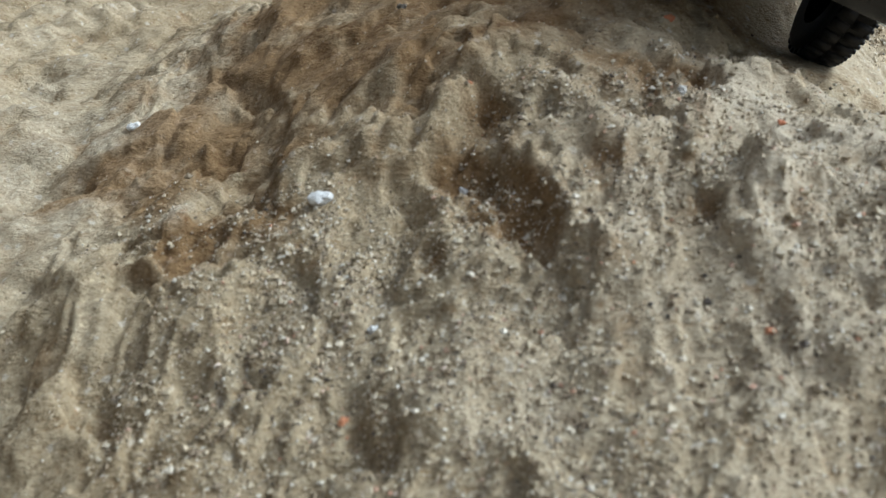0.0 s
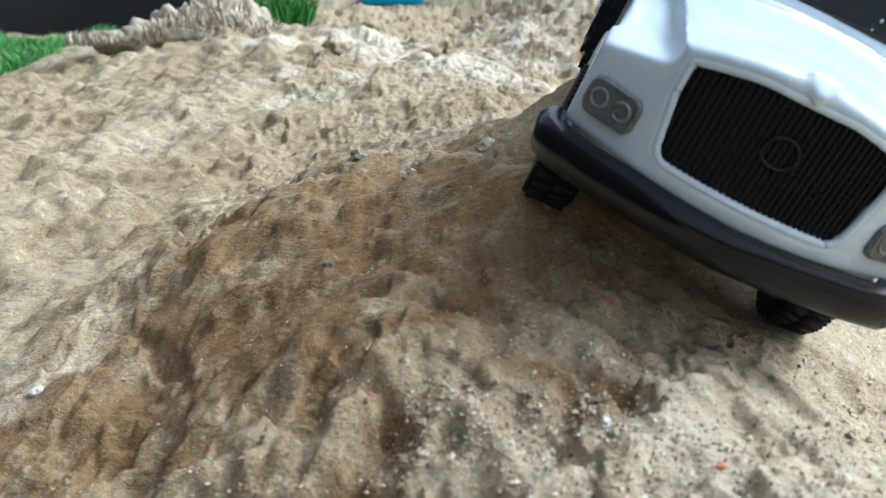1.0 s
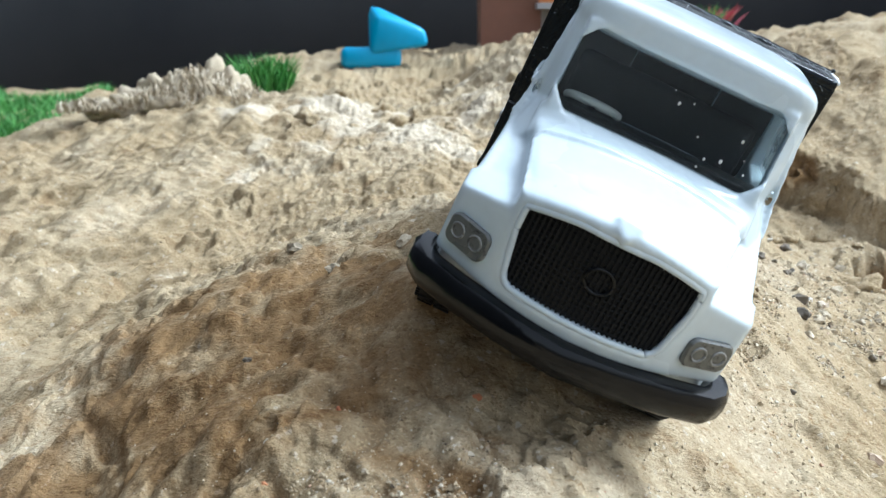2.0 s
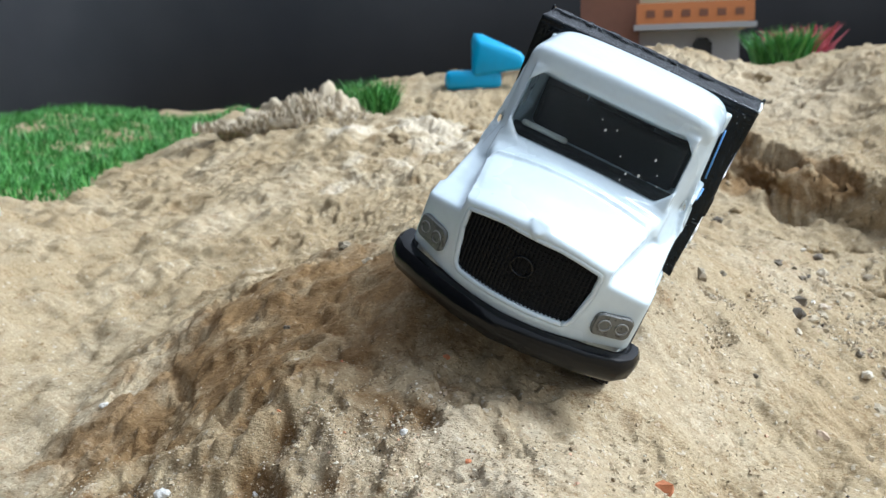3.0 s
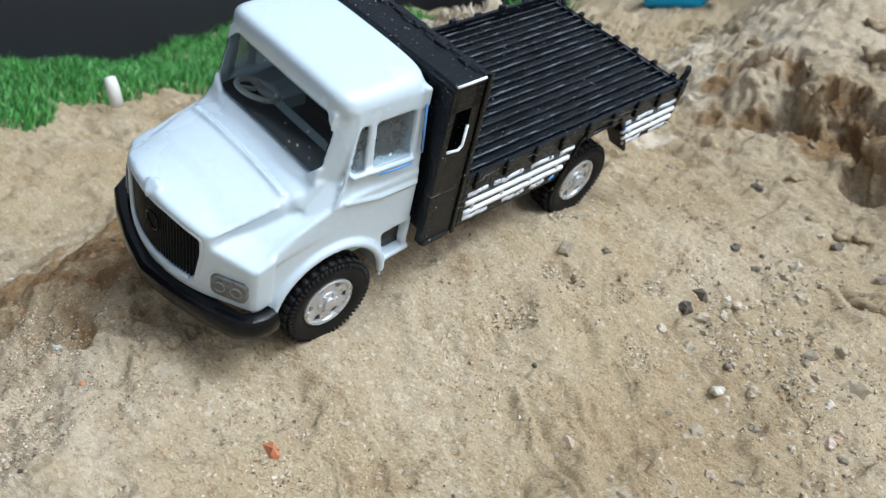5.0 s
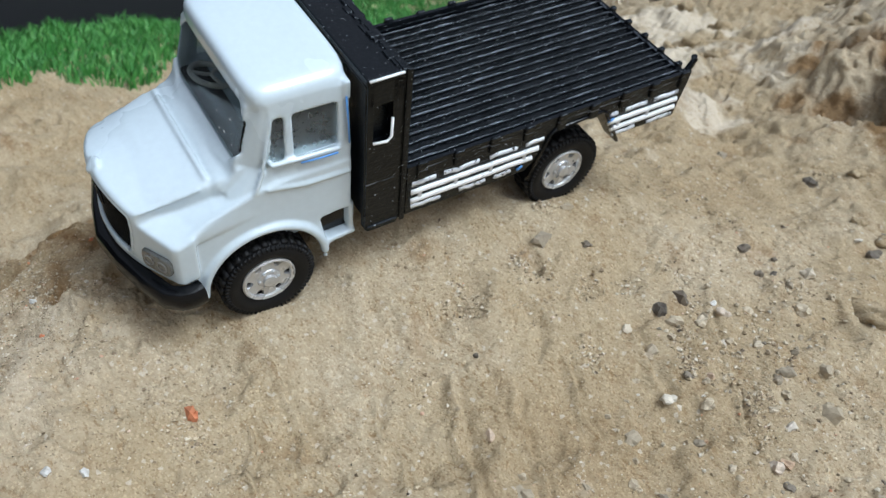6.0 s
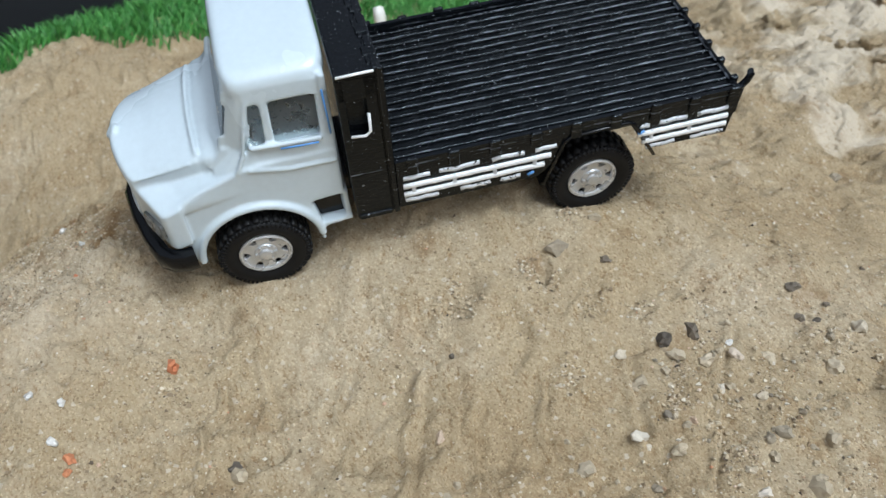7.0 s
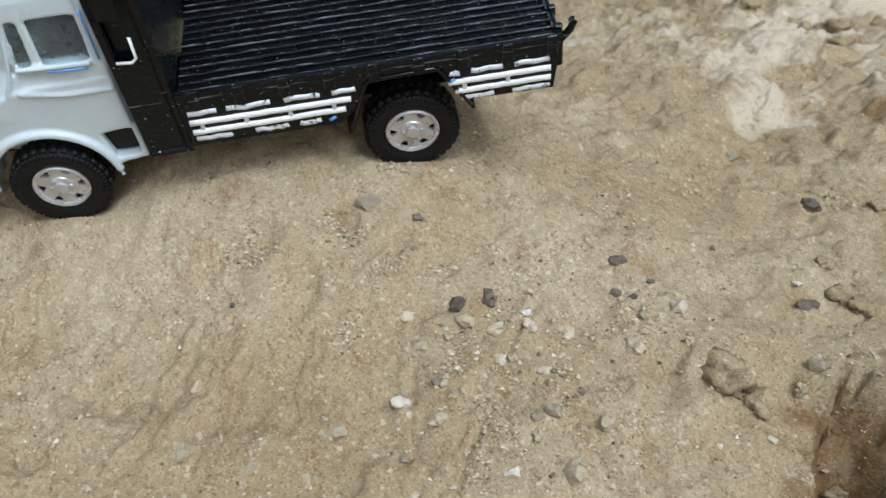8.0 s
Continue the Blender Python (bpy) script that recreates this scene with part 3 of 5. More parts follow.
def ground_sheet():
    def lines(lo, hi, stops):
        """Grid lines: fine steps between the stops, widening ones outside them."""
        a = stops[0][0] - (stops[0][0] - lo) * (np.linspace(1, 0, 70) ** 2.0)
        mids = [np.arange(p, q, step) for (p, step), (q, _) in zip(stops, stops[1:])]
        c = stops[-1][0] + (hi - stops[-1][0]) * (np.linspace(0, 1, 80) ** 1.8)
        return np.concatenate([a[:-1]] + mids + [c])
    xs = lines(-1.2, 1.3, [(-0.22, 0.0016), (-0.065, 0.00045), (0.065, 0.0008), (0.235, 0)])
    ys = lines(-1.0, 1.5, [(0.07, 0.00045), (0.165, 0.0009), (0.39, 0.0007), (0.48, 0.0013), (0.60, 0)])
    X, Y = np.meshgrid(xs, ys, indexing="ij")
    Z = height(X.ravel(), Y.ravel())
    nx, ny = len(xs), len(ys)
    # the bank's lip hangs over its foot
    s, m = ledge(X.ravel(), Y.ravel())
    hang = 0.004 * m * np.exp(-((s - 0.007) / 0.0045) ** 2) * np.clip(0.6 + 2 * fbm(X.ravel() + 1, Y.ravel() + 3, 0.025, 2), 0, 1.3)
    X, Y = X - 0.737 * hang.reshape(X.shape), Y - 0.676 * hang.reshape(Y.shape)
    # crumbling faces: the steep parts of the bank are pushed in and out
    crumb = m * np.exp(-((s - 0.004) / 0.016) ** 2) * np.clip((Y.ravel() - 0.33) / 0.03, 0, 1)
    XX, YY = X.ravel() + 2.3 * Z, Y.ravel() - 1.9 * Z
    X = X + (0.0032 * crumb * fbm(XX + 3, YY + 8, 0.010, 4, 0.6)).reshape(X.shape)
    Y = Y + (0.0032 * crumb * fbm(XX + 9, YY + 1, 0.010, 4, 0.6)).reshape(Y.shape)
    idx = np.arange(nx * ny).reshape(nx, ny)
    quads = np.stack([idx[:-1, :-1], idx[1:, :-1], idx[1:, 1:], idx[:-1, 1:]], -1).reshape(-1, 4)
    me = bpy.data.meshes.new("ground")
    me.from_pydata(np.stack([X.ravel(), Y.ravel(), Z], 1).tolist(), [], quads.tolist())
    me.polygons.foreach_set("use_smooth", np.ones(len(quads), bool))
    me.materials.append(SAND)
    return tagged(new("ground", me), "pale tan dry sand heaped into a rough mound", "sand", kind="structure")


ground_sheet()


# ---- backdrop: black board round the far side, with a folded corner ----
def backdrop():
    corners = [Vector(c) for c in ((-0.09, -0.35), (-0.245, 0.10), (-0.415, 0.46), (-0.68, 1.0), (-0.1, 1.14), (0.5, 1.16), (0.9, 1.0))]
    outline = [corners[0]]
    for a, b, c in zip(corners, corners[1:], corners[2:]):
        p, q = b + (a - b) * 0.4, b + (c - b) * 0.4
        outline += [(1 - u) ** 2 * p + 2 * u * (1 - u) * b + u * u * q for u in (0, 0.2, 0.4, 0.6, 0.8, 1)]
    outline.append(corners[-1])
    bm = bmesh.new()
    n = len(outline)
    inner = [[bm.verts.new((x, y, z)) for x, y in outline] for z in (-0.2, 0.44)]
    outer = [[bm.verts.new((x - 0.004, y + 0.008, z)) for x, y in outline] for z in (-0.2, 0.44)]
    for i in range(n - 1):
        bm.faces.new((inner[0][i], inner[0][i + 1], inner[1][i + 1], inner[1][i]))
        bm.faces.new((outer[0][i + 1], outer[0][i], outer[1][i], outer[1][i + 1]))
        bm.faces.new((inner[1][i], inner[1][i + 1], outer[1][i + 1], outer[1][i]))
        bm.faces.new((inner[0][i + 1], inner[0][i], outer[0][i], outer[0][i + 1]))
    for k in (0, n - 1):
        bm.faces.new((inner[0][k], inner[1][k], outer[1][k], outer[0][k]))
    tagged(part("backdrop", bm, BOARD), "matt black dusty board standing behind the sand", "backdrop", kind="structure")


backdrop()


# ---- the toy truck (its own measures in mm: x to its left, y to its back, z up from the axles) ----
def truck_pose():
    rot = Matrix((T_LEFT, T_BACK, T_UP)).transposed().to_4x4()
    return Matrix.Translation(T_AXLE - T_UP * TYRE) @ rot


TRUCK = tagged(empty("toy_truck", truck_pose()), "white and black toy flatbed truck tilted on a sand mound", "toy truck")


def tpart(name, bm, material, parent=TRUCK, label="", smooth=True):
    """A part of the truck, given in mm from the axle, under the truck or under a part of it."""
    for v in bm.verts:
        v.co = Vector((v.co.x, v.co.y, v.co.z + TYRE * 1000)) / 1000
    return part(name, bm, material, parent, label, smooth)


def flat_shade(ob, angle=35):
    ob.data.set_sharp_from_angle(angle=radians(angle))
    return ob


def front_line(x):
    """How far forward the cab's front stands: a bowed nose and swept-back wings."""
    a = abs(x)
    return -32.0 + 3.3 * (a / 15.3) ** 2 if a < 17.0 else -27.93 + 5.7 * (a - 17.0) / 10.0


def grille_half(z):
    """Half the width of the grille's opening at a height."""
    w = 13.9 + 1.6 * min(1.0, max(0.0, (z - 12.5) / 9.0))
    for lo, hi in ((z - 12.0, 2.2), (28.4 - z, 3.6)):
        if lo < hi:
            w -= hi * 0.9 * (1 - math.sqrt(max(0.0, 1 - (1 - max(0.0, lo) / hi) ** 2)))
    return w


def nose():
    """The front of the cab: rim and sunk opening for the grille, and the lamp faces."""
    own = bmesh.new()
    cols = []
    xs = [-27 + 0.45 * k for k in range(121)]
    for x in xs:
        a = abs(x)
        if a < 17.2:
            top, back = 31.2 - 3.4 * (a / 17.2) ** 2, 33.4 - 3.2 * (a / 17.2) ** 2
        else:
            top, back = 24.8 - 2.6 * (a - 17.2) / 9.8, 26.4 - 2.8 * (a - 17.2) / 9.8
        front, low = front_line(x) + 0.5 * max(0.0, a - 25.8) ** 2, 8.6 + 0.5 * (a / 27)
        col = [(-17, low + 1), (front + 1.2, low)]
        n = 44
        for i in range(n + 1):
            z = low + 0.4 + (top - 0.9 - low - 0.4) * i / n
            d = min(grille_half(z) - a, z - 12.0, 28.5 - z, top - 2.3 - z)
            sunk = 1.6 * min(1.0, max(0.0, d / 0.8 + 0.1)) - (0.4 * max(0.0, 1 - abs(d + 0.9) / 0.9) if a < 17 else 0.0)
            col.append((front + sunk, z))
        col += [(front + 0.35, top - 0.25), (front + 1.2, top), (-17, back)]
        cols.append([own.verts.new((x, y, z)) for y, z in col])
    for p, q in zip(cols, cols[1:]):
        for k in range(len(p)):
            j = (k + 1) % len(p)
            own.faces.new((p[k], p[j], q[j], q[k]))
    own.faces.new(cols[0][::-1])
    own.faces.new(cols[-1])
    bmesh.ops.triangulate(own, faces=own.faces[:])
    return own


def cab_body():
    bm = bmesh.new()
    # bonnet: a tapered, crowned block
    own = bmesh.new()
    rings = []
    for y, w, ze, zc, zb in ((-26.5, 16.6, 28.2, 31.6, 10), (-20, 17.9, 30.2, 33.2, 9.5), (-10.6, 20.0, 32.4, 34.9, 9.5), (-9.8, 20.0, 32.0, 34.5, 9.5), (-8, 20.8, 33.0, 35.3, 9.5), (0, 21.5, 34.8, 36.2, 9.5), (8, 22, 34.6, 36.0, 9.5)):
        ring = [(-w, zb), (-w, ze - 1.6), (-w * 0.985, ze - 0.5)]
        for k in range(13):
            u = -1 + k / 6
            ring.append((w * 0.95 * u, ze + (zc - ze) * (1 - u * u)))
        ring += [(w * 0.985, ze - 0.5), (w, ze - 1.6), (w, zb)]
        rings.append([own.verts.new((a, y, b)) for a, b in ring])
    for a, b in zip(rings, rings[1:]):
        for k in range(len(a)):
            own.faces.new((a[k], a[(k + 1) % len(a)], b[(k + 1) % len(a)], b[k]))
    own.faces.new(rings[0][::-1])
    own.faces.new(rings[-1])
    join(bm, own)
    join(bm, nose())
    # small peak over the grille, bonnet seam that runs down both sides
    hull([(-0.9, -33.0, 30.0), (0.9, -33.0, 30.0), (-2.6, -30.6, 32.2), (2.6, -30.6, 32.2), (0, -32.9, 28.0), (0, -29, 31), (0, -29.6, 32.5)], bm=bm)
    for s in (1, -1):
        tube([(0, -10.6, 35.15), (6.0 * s, -10.6, 34.95), (12.0 * s, -10.4, 34.3), (16.0 * s, -10.2, 33.5), (18.6 * s, -10.0, 32.7)], 0.6, 8, bm)
        tube([(17.2 * s, -27.2, 27.4), (18.2 * s, -20, 29.0), (19.6 * s, -12.0, 31.4)], 0.45, 6, bm)
    for s in (1, -1):
        # wing with its wheel arch, and the lower door
        arch = [(16.0 * math.cos(radians(q)), 16.0 * math.sin(radians(q)) + 1.0) for q in range(4, 177, 12)]
        outline = [(16.6, 4.0), (17.0, 7.0), (15.6, 14.4), (24.4, 15.2), (24.4, 31.5), (4, 31.5), (-2, 30), (-12, 26.6), (-21.0, 22.6), (-22.0, 21.4), (-22.4, 9.4), (-19.4, 9.2), (-18.8, 2.2), (-16.2, 2.0)]
        prism(outline + arch[::-1], 13 * s, 25.6 * s, bm)
        # sloping top between wing and bonnet
        hull([(15 * s, -25, 20), (15 * s, -25, 24.4), (26.2 * s, -21.4, 20), (26.4 * s, -20.8, 22.0), (17 * s, -8, 29.5), (25.6 * s, -8, 27.4), (18 * s, 6, 34), (25 * s, 6, 31.5), (17 * s, 6, 22), (25.4 * s, 6, 24)], bm=bm)
        # arch lip
        tube([(25.9 * s, 16.6 * math.cos(radians(q)), 16.6 * math.sin(radians(q)) + 1.2) for q in range(-4, 187, 8)], 1.25, 8, bm)
        # step and rear foot
        hull([(18 * s, 15.5, 4.2), (26.2 * s, 15.5, 4.2), (18 * s, 25.4, 5.4), (26.2 * s, 25.4, 5.4), (18 * s, 15.5, 6.0), (26.2 * s, 15.5, 6.0), (18 * s, 25.4, 6.8), (26.2 * s, 25.4, 6.8)], bm=bm)
        box(*sorted((20 * s, 25.5 * s)), 23.6, 25.2, 6, 16, bm=bm)
        # door upper belt, leaning in
        hull([(20 * s, 2, 29), (25.4 * s, 4, 29), (20 * s, 24.5, 29), (25.6 * s, 24.5, 29), (20 * s, 1.0, 36.2), (23.4 * s, 4.5, 36.2), (21 * s, 24.5, 36.2), (24.6 * s, 24.5, 36.2)], bm=bm)
        hull([(18 * s, -5.5, 33.0), (22.2 * s, -7, 29.2), (24.6 * s, -5, 28.4), (20 * s, -1, 36.0), (22.6 * s, 0, 35.2), (24.2 * s, 4, 34.5), (25.3 * s, 1, 29.4), (17 * s, -6, 27), (25.4 * s, 6, 28), (18 * s, 4, 28), (20.6 * s, -4, 33.8), (22.8 * s, -2.5, 32.0)], bm=bm)
        # rounded corners of the screen opening
        for cx, cy, cz, dx, dz in ((20.8, -3.5, 35.0, -4.2, 4.6), (20.2, 1.2, 52.0, -3.6, -4.0)):
            lean = 0.252 * dz
            hull([(cx * s, cy - 0.7, cz), ((cx + dx) * s, cy - 0.7, cz), (cx * s, cy - 0.7 + lean, cz + dz), (cx * s, cy + 1.2, cz), ((cx + dx) * s, cy + 1.2, cz), (cx * s, cy + 1.2 + lean, cz + dz)], bm=bm)
        # screen pillar, window post, rear pillar
        hull([(20.3 * s, -3.4, 34), (22.8 * s, 0.5, 34), (23.6 * s, 4.2, 34), (20.3 * s, -0.5, 34), (19.7 * s, 1.2, 52), (22.6 * s, 3.6, 52), (22.6 * s, 6.4, 52), (19.7 * s, 3.6, 52)], bm=bm)
        hull([(22.8 * s, 7.6, 35), (24.4 * s, 7.6, 35), (22.8 * s, 10.0, 35), (24.4 * s, 10.0, 35), (21.6 * s, 8.4, 51), (23.2 * s, 8.4, 51), (21.6 * s, 10.6, 51), (23.2 * s, 10.6, 51)], bm=bm)
        hull([(21.0 * s, 2.5, 48.6), (23.3 * s, 5.0, 48.6), (21.0 * s, 25, 48.4), (23.6 * s, 25, 48.4), (20.8 * s, 2.5, 53), (23.0 * s, 4.5, 53), (20.8 * s, 25, 53), (23.2 * s, 25, 53)], bm=bm)
        hull([(21 * s, 21.2, 34), (24.6 * s, 21.2, 34), (21 * s, 25, 34), (24.4 * s, 25, 34), (20 * s, 22.0, 52), (23.2 * s, 22.0, 52), (20 * s, 25, 52), (22.8 * s, 25, 52)], bm=bm)
        # window sill ledge and door seam ridges
        tube([(24.6 * s, 3.6, 36.6), (25.0 * s, 12, 36.4), (25.2 * s, 21.5, 36.2)], 0.8, 8, bm)
        tube([(25.5 * s, -1.0, 30), (24.6 * s, 1.6, 35), (23.6 * s, 3.6, 43), (22.9 * s, 5.4, 50)], 0.6, 6, bm)
        tube([(25.7 * s, 2.0, 30.4), (25.9 * s, 12, 28.4), (25.7 * s, 24, 28.2)], 0.55, 6, bm)
    # scuttle below the screen, rear wall with its opening, floor, header
    hull([(-21.5, -8, 30), (21.5, -8, 30), (-21.5, -3.2, 35.6), (21.5, -3.2, 35.6), (-22, 4, 30), (22, 4, 30), (-22, 1.5, 35.4), (22, 1.5, 35.4), (0, -3.6, 36.2), (0, -9, 34.5)], bm=bm)
    box(-24, 24, 23.2, 25, 8, 40, bm=bm)
    box(-24, 24, 23.2, 25, 49, 54, bm=bm)
    for s in (1, -1):
        box(min(9 * s, 22.6 * s), max(9 * s, 22.6 * s), 23.2, 25, 38, 52, bm=bm)
    box(-22, 22, -6, 25, 8, 10.5, bm=bm)
    # roof: rounded, crowned cap
    own = bmesh.new()
    bmesh.ops.create_cube(own, size=2)
    bmesh.ops.subdivide_edges(own, edges=own.edges[:], cuts=15, use_grid_fill=True)
    for v in own.verts:
        q = v.co.copy()
        n = (abs(q.x) ** 7 + abs(q.y) ** 7 + abs(q.z) ** 4) ** (1 / 6.5)
        q /= max(n, 1e-6)
        q.x, q.y, q.z = max(-1, min(1, q.x)), max(-1, min(1, q.y)), max(-1, min(1, q.z))
        z = 53.2 + 3.6 * q.z
        v.co = Vector((q.x * (23.1 - 1.3 * max(0, q.z)), 12.9 + q.y * 12.5 + (0.6 if q.y > 0 else 0), z + 0.5 * (1 - q.x * q.x) * (q.z > 0)))
    join(bm, own)
    ob = tpart("cab_body", bm, WHITE, label="glossy white plastic cab with bonnet and wings")
    r = ob.modifiers.new("fuse", "REMESH")
    r.mode, r.voxel_size, r.use_smooth_shade = "VOXEL", 0.00042, True
    s = ob.modifiers.new("soften", "SMOOTH")
    s.factor, s.iterations = 0.5, 9
    return ob


cab_body()


def lamp_and_grille():
    # grille: a bowed panel with fine upright ribs and thin cross bars
    bm = bmesh.new()
    rows = []
    for i in range(23):
        z = 12.2 + 16.1 * i / 22
        w = grille_half(z) + 0.5
        rows.append([bm.verts.new((w * u / 10, front_line(w * u / 10) + 1.1, z)) for u in range(-10, 11)])
    for p, q in zip(rows, rows[1:]):
        for k in range(20):
            bm.faces.new((p[k], p[k + 1], q[k + 1], q[k]))
    deep = bmesh.ops.extrude_face_region(bm, geom=bm.faces[:])
    for v in deep["geom"]:
        if isinstance(v, bmesh.types.BMVert):
            v.co.y += 1.4
    grille = tpart("grille", bm, GRILLE, label="black ribbed grille", smooth=False)
    bm = bmesh.new()
    for k in range(33):
        x = -14.8 + k * 29.6 / 32
        zs = [z / 4 for z in range(50, 113) if grille_half(z / 4) > abs(x) + 0.2]
        y = front_line(x) + 1.0
        box(x - 0.2, x + 0.2, y - 0.35, y + 0.2, zs[0], zs[-1], bm=bm)
    for k in range(15):
        z = 13.2 + k
        w = grille_half(z) - 0.1
        tube([(w * u / 8, front_line(w * u / 8) + 0.85, z) for u in range(-8, 9)], 0.15, 4, bm)
    tpart("grille_rib", bm, GRILLE, grille, smooth=False)
    # smooth white rim along the opening's edge
    crest = lambda x: min(28.5, 28.9 - 3.4 * (x / 17.2) ** 2)
    side = [(grille_half(12.05 + 0.3 * k), 12.05 + 0.3 * k) for k in range(54)]
    side = [(x, z) for x, z in side if z < crest(x)]
    w = side[-1][0]
    loop = side + [(w * (1 - k / 12), crest(w * (1 - k / 12))) for k in range(25)] + [(-x, z) for x, z in side[::-1]] + [(side[0][0] * (k / 8 - 1), 12.0) for k in range(1, 17)]
    tpart("grille_rim", tube([(x, front_line(x) + 0.25, z) for x, z in loop], 0.62, 8), WHITE, label="smooth white moulded rim")
    bm = tube([(2.4 * math.cos(q * math.tau / 24), -31.5, 21.0 + 2.2 * math.sin(q * math.tau / 24)) for q in range(25)], 0.3, 6)
    tpart("badge_ring", bm, SATIN, grille, "plain raised round badge")
    for s in (1, -1):
        edge = [(sx * 2.9 + 1.6 * math.cos(radians(q)), sz * 1.2 + 1.6 * math.sin(radians(q))) for sx, sz, q0 in ((1, 1, 0), (-1, 1, 90), (-1, -1, 180), (1, -1, 270)) for q in range(q0, q0 + 91, 18)]
        own = hull([(x, -0.5, z) for x, z in edge] + [(x * 0.93, -0.85, z * 0.9) for x, z in edge] + [(x, 0.9, z) for x, z in edge])
        turn = Matrix.Translation((21.9 * s, -25.35, 15.2)) @ Matrix.Rotation(radians(28 * s), 4, "Z") @ Matrix.Rotation(radians(-3), 4, "X")
        own.transform(turn)
        lamp = tpart("headlight", own, LAMP, label="grey moulded headlight unit", smooth=False)
        bm = bmesh.new()
        for x in (-2.2, 2.2):
            join(bm, tube([(x * 0.92 + 1.35 * math.cos(q * math.tau / 16), -0.85, 1.3 * math.sin(q * math.tau / 16)) for q in range(17)], 0.26, 6))
        bm.transform(turn)
        tpart("lamp_ring", bm, LAMPRING, lamp)


lamp_and_grille()


def bumper():
    plan = [(-28.4, -17.5), (-28.9, -20), (-28.4, -23), (-26.4, -25.8), (-20, -28.6), (-10, -31.6), (0, -33.4), (10, -31.6), (20, -28.6), (26.4, -25.8), (28.4, -23), (28.9, -20), (28.4, -17.5)]
    sec = [(0.4, 3.0), (-0.9, 3.2), (-1.7, 4.2), (-1.9, 6.2), (-1.7, 8.0), (-0.9, 9.0), (0.6, 9.3), (2.2, 9.0), (2.2, 3.2)]
    bm = bmesh.new()
    rings = []
    for i, (x, y) in enumerate(plan):
        a, b = Vector(plan[max(i - 1, 0)]), Vector(plan[min(i + 1, len(plan) - 1)])
        d = (b - a).normalized()
        nrm = Vector((-d.y, d.x))
        rings.append([bm.verts.new((x + nrm.x * q, y + nrm.y * q, z)) for q, z in sec])
    for a, b in zip(rings, rings[1:]):
        for k in range(len(sec)):
            bm.faces.new((a[k], a[(k + 1) % len(sec)], b[(k + 1) % len(sec)], b[k]))
    bm.faces.new(rings[0])
    bm.faces.new(rings[-1][::-1])
    flat_shade(tpart("bumper", bm, SATIN, label="black plastic bumper with rubbed edges"), 40)


bumper()


def cab_inside():
    # clear panes
    bm = hull([(-20.6, -3.2, 35.2), (20.6, -3.2, 35.2), (-20.6, -2.6, 35.2), (20.6, -2.6, 35.2), (-20.0, 0.9, 51.5), (20.0, 0.9, 51.5), (-20.0, 1.5, 51.5), (20.0, 1.5, 51.5)])
    pane = tpart("windscreen", bm, GLASS, label="clear plastic windscreen", smooth=False)
    pane.visible_shadow = False
    for s in (1, -1):
        for y0, y1, y2, y3 in ((2.5, 9, 5.5, 9.4), (9.5, 22, 9.8, 22.5)):
            bm = hull([(23.2 * s, y0, 35.6), (23.2 * s, y1, 35.6), (23.6 * s, y0, 35.6), (23.6 * s, y1, 35.6), (21.8 * s, y2, 51.2), (21.8 * s, y3, 51.2), (22.2 * s, y2, 51.2), (22.2 * s, y3, 51.2)])
            w = tpart("side_window", bm, CLOUDY, label="scuffed clear plastic side window", smooth=False)
            w.visible_shadow = False
    # steering wheel, dashboard, seat
    c, ax = Vector((-12.8, 4.0, 37.0)), Vector((0.0, 0.34, 0.94))
    e1, e2 = Vector((1, 0, 0)), ax.cross(Vector((1, 0, 0)))
    bm = tube([c + 5.2 * (math.cos(q * math.tau / 28) * e1 + math.sin(q * math.tau / 28) * e2) for q in range(29)], 0.75, 8)
    for q in (0.3, 2.4, 4.5):
        tube([c, c + 5 * (math.cos(q) * e1 + math.sin(q) * e2)], 0.5, 6, bm)
    wheel = tpart("steering_wheel", bm, CREAMW, label="pale plastic steering wheel")
    bm = tube([c, c - ax * 7], 0.8, 8)
    tpart("steering_column", bm, DARK, wheel)
    bm = box(-20, 20, -1, 3, 28, 33.5, 0.8)
    # dark cover added over the white scuttle to keep the inside dark
    hull([(-19.8, -2.0, 35.7), (19.8, -2.0, 35.7), (-20.6, 4.6, 35.9), (20.6, 4.6, 35.9), (-19.8, -2.0, 36.2), (19.8, -2.0, 36.2), (-20.6, 4.6, 36.4), (20.6, 4.6, 36.4), (-20.6, 4.6, 30), (20.6, 4.6, 30)], bm=bm)
    tpart("dashboard", bm, DARK)
    # dark sheets added over the white walls so the inside looks shaded
    bm = box(-20.4, 20.4, 22.3, 23.0, 10.8, 40.2)
    box(-20.4, -9.2, 22.3, 23.0, 40.2, 50.4, bm=bm)
    box(9.2, 20.4, 22.3, 23.0, 40.2, 50.4, bm=bm)
    box(-19.4, 19.4, 4.2, 22.2, 50.4, 50.9, bm=bm)
    tpart("cab_dark_sheet", bm, DARK, label="dark sheets added to shade the cab interior", smooth=False)
    bm = box(-19, 19, 13, 22, 14, 28, 1.5)
    box(-19, 19, 19, 22.5, 26, 43, 1.5, bm=bm)
    tpart("seat", bm, DARK, label="dark moulded bench seat")


cab_inside()


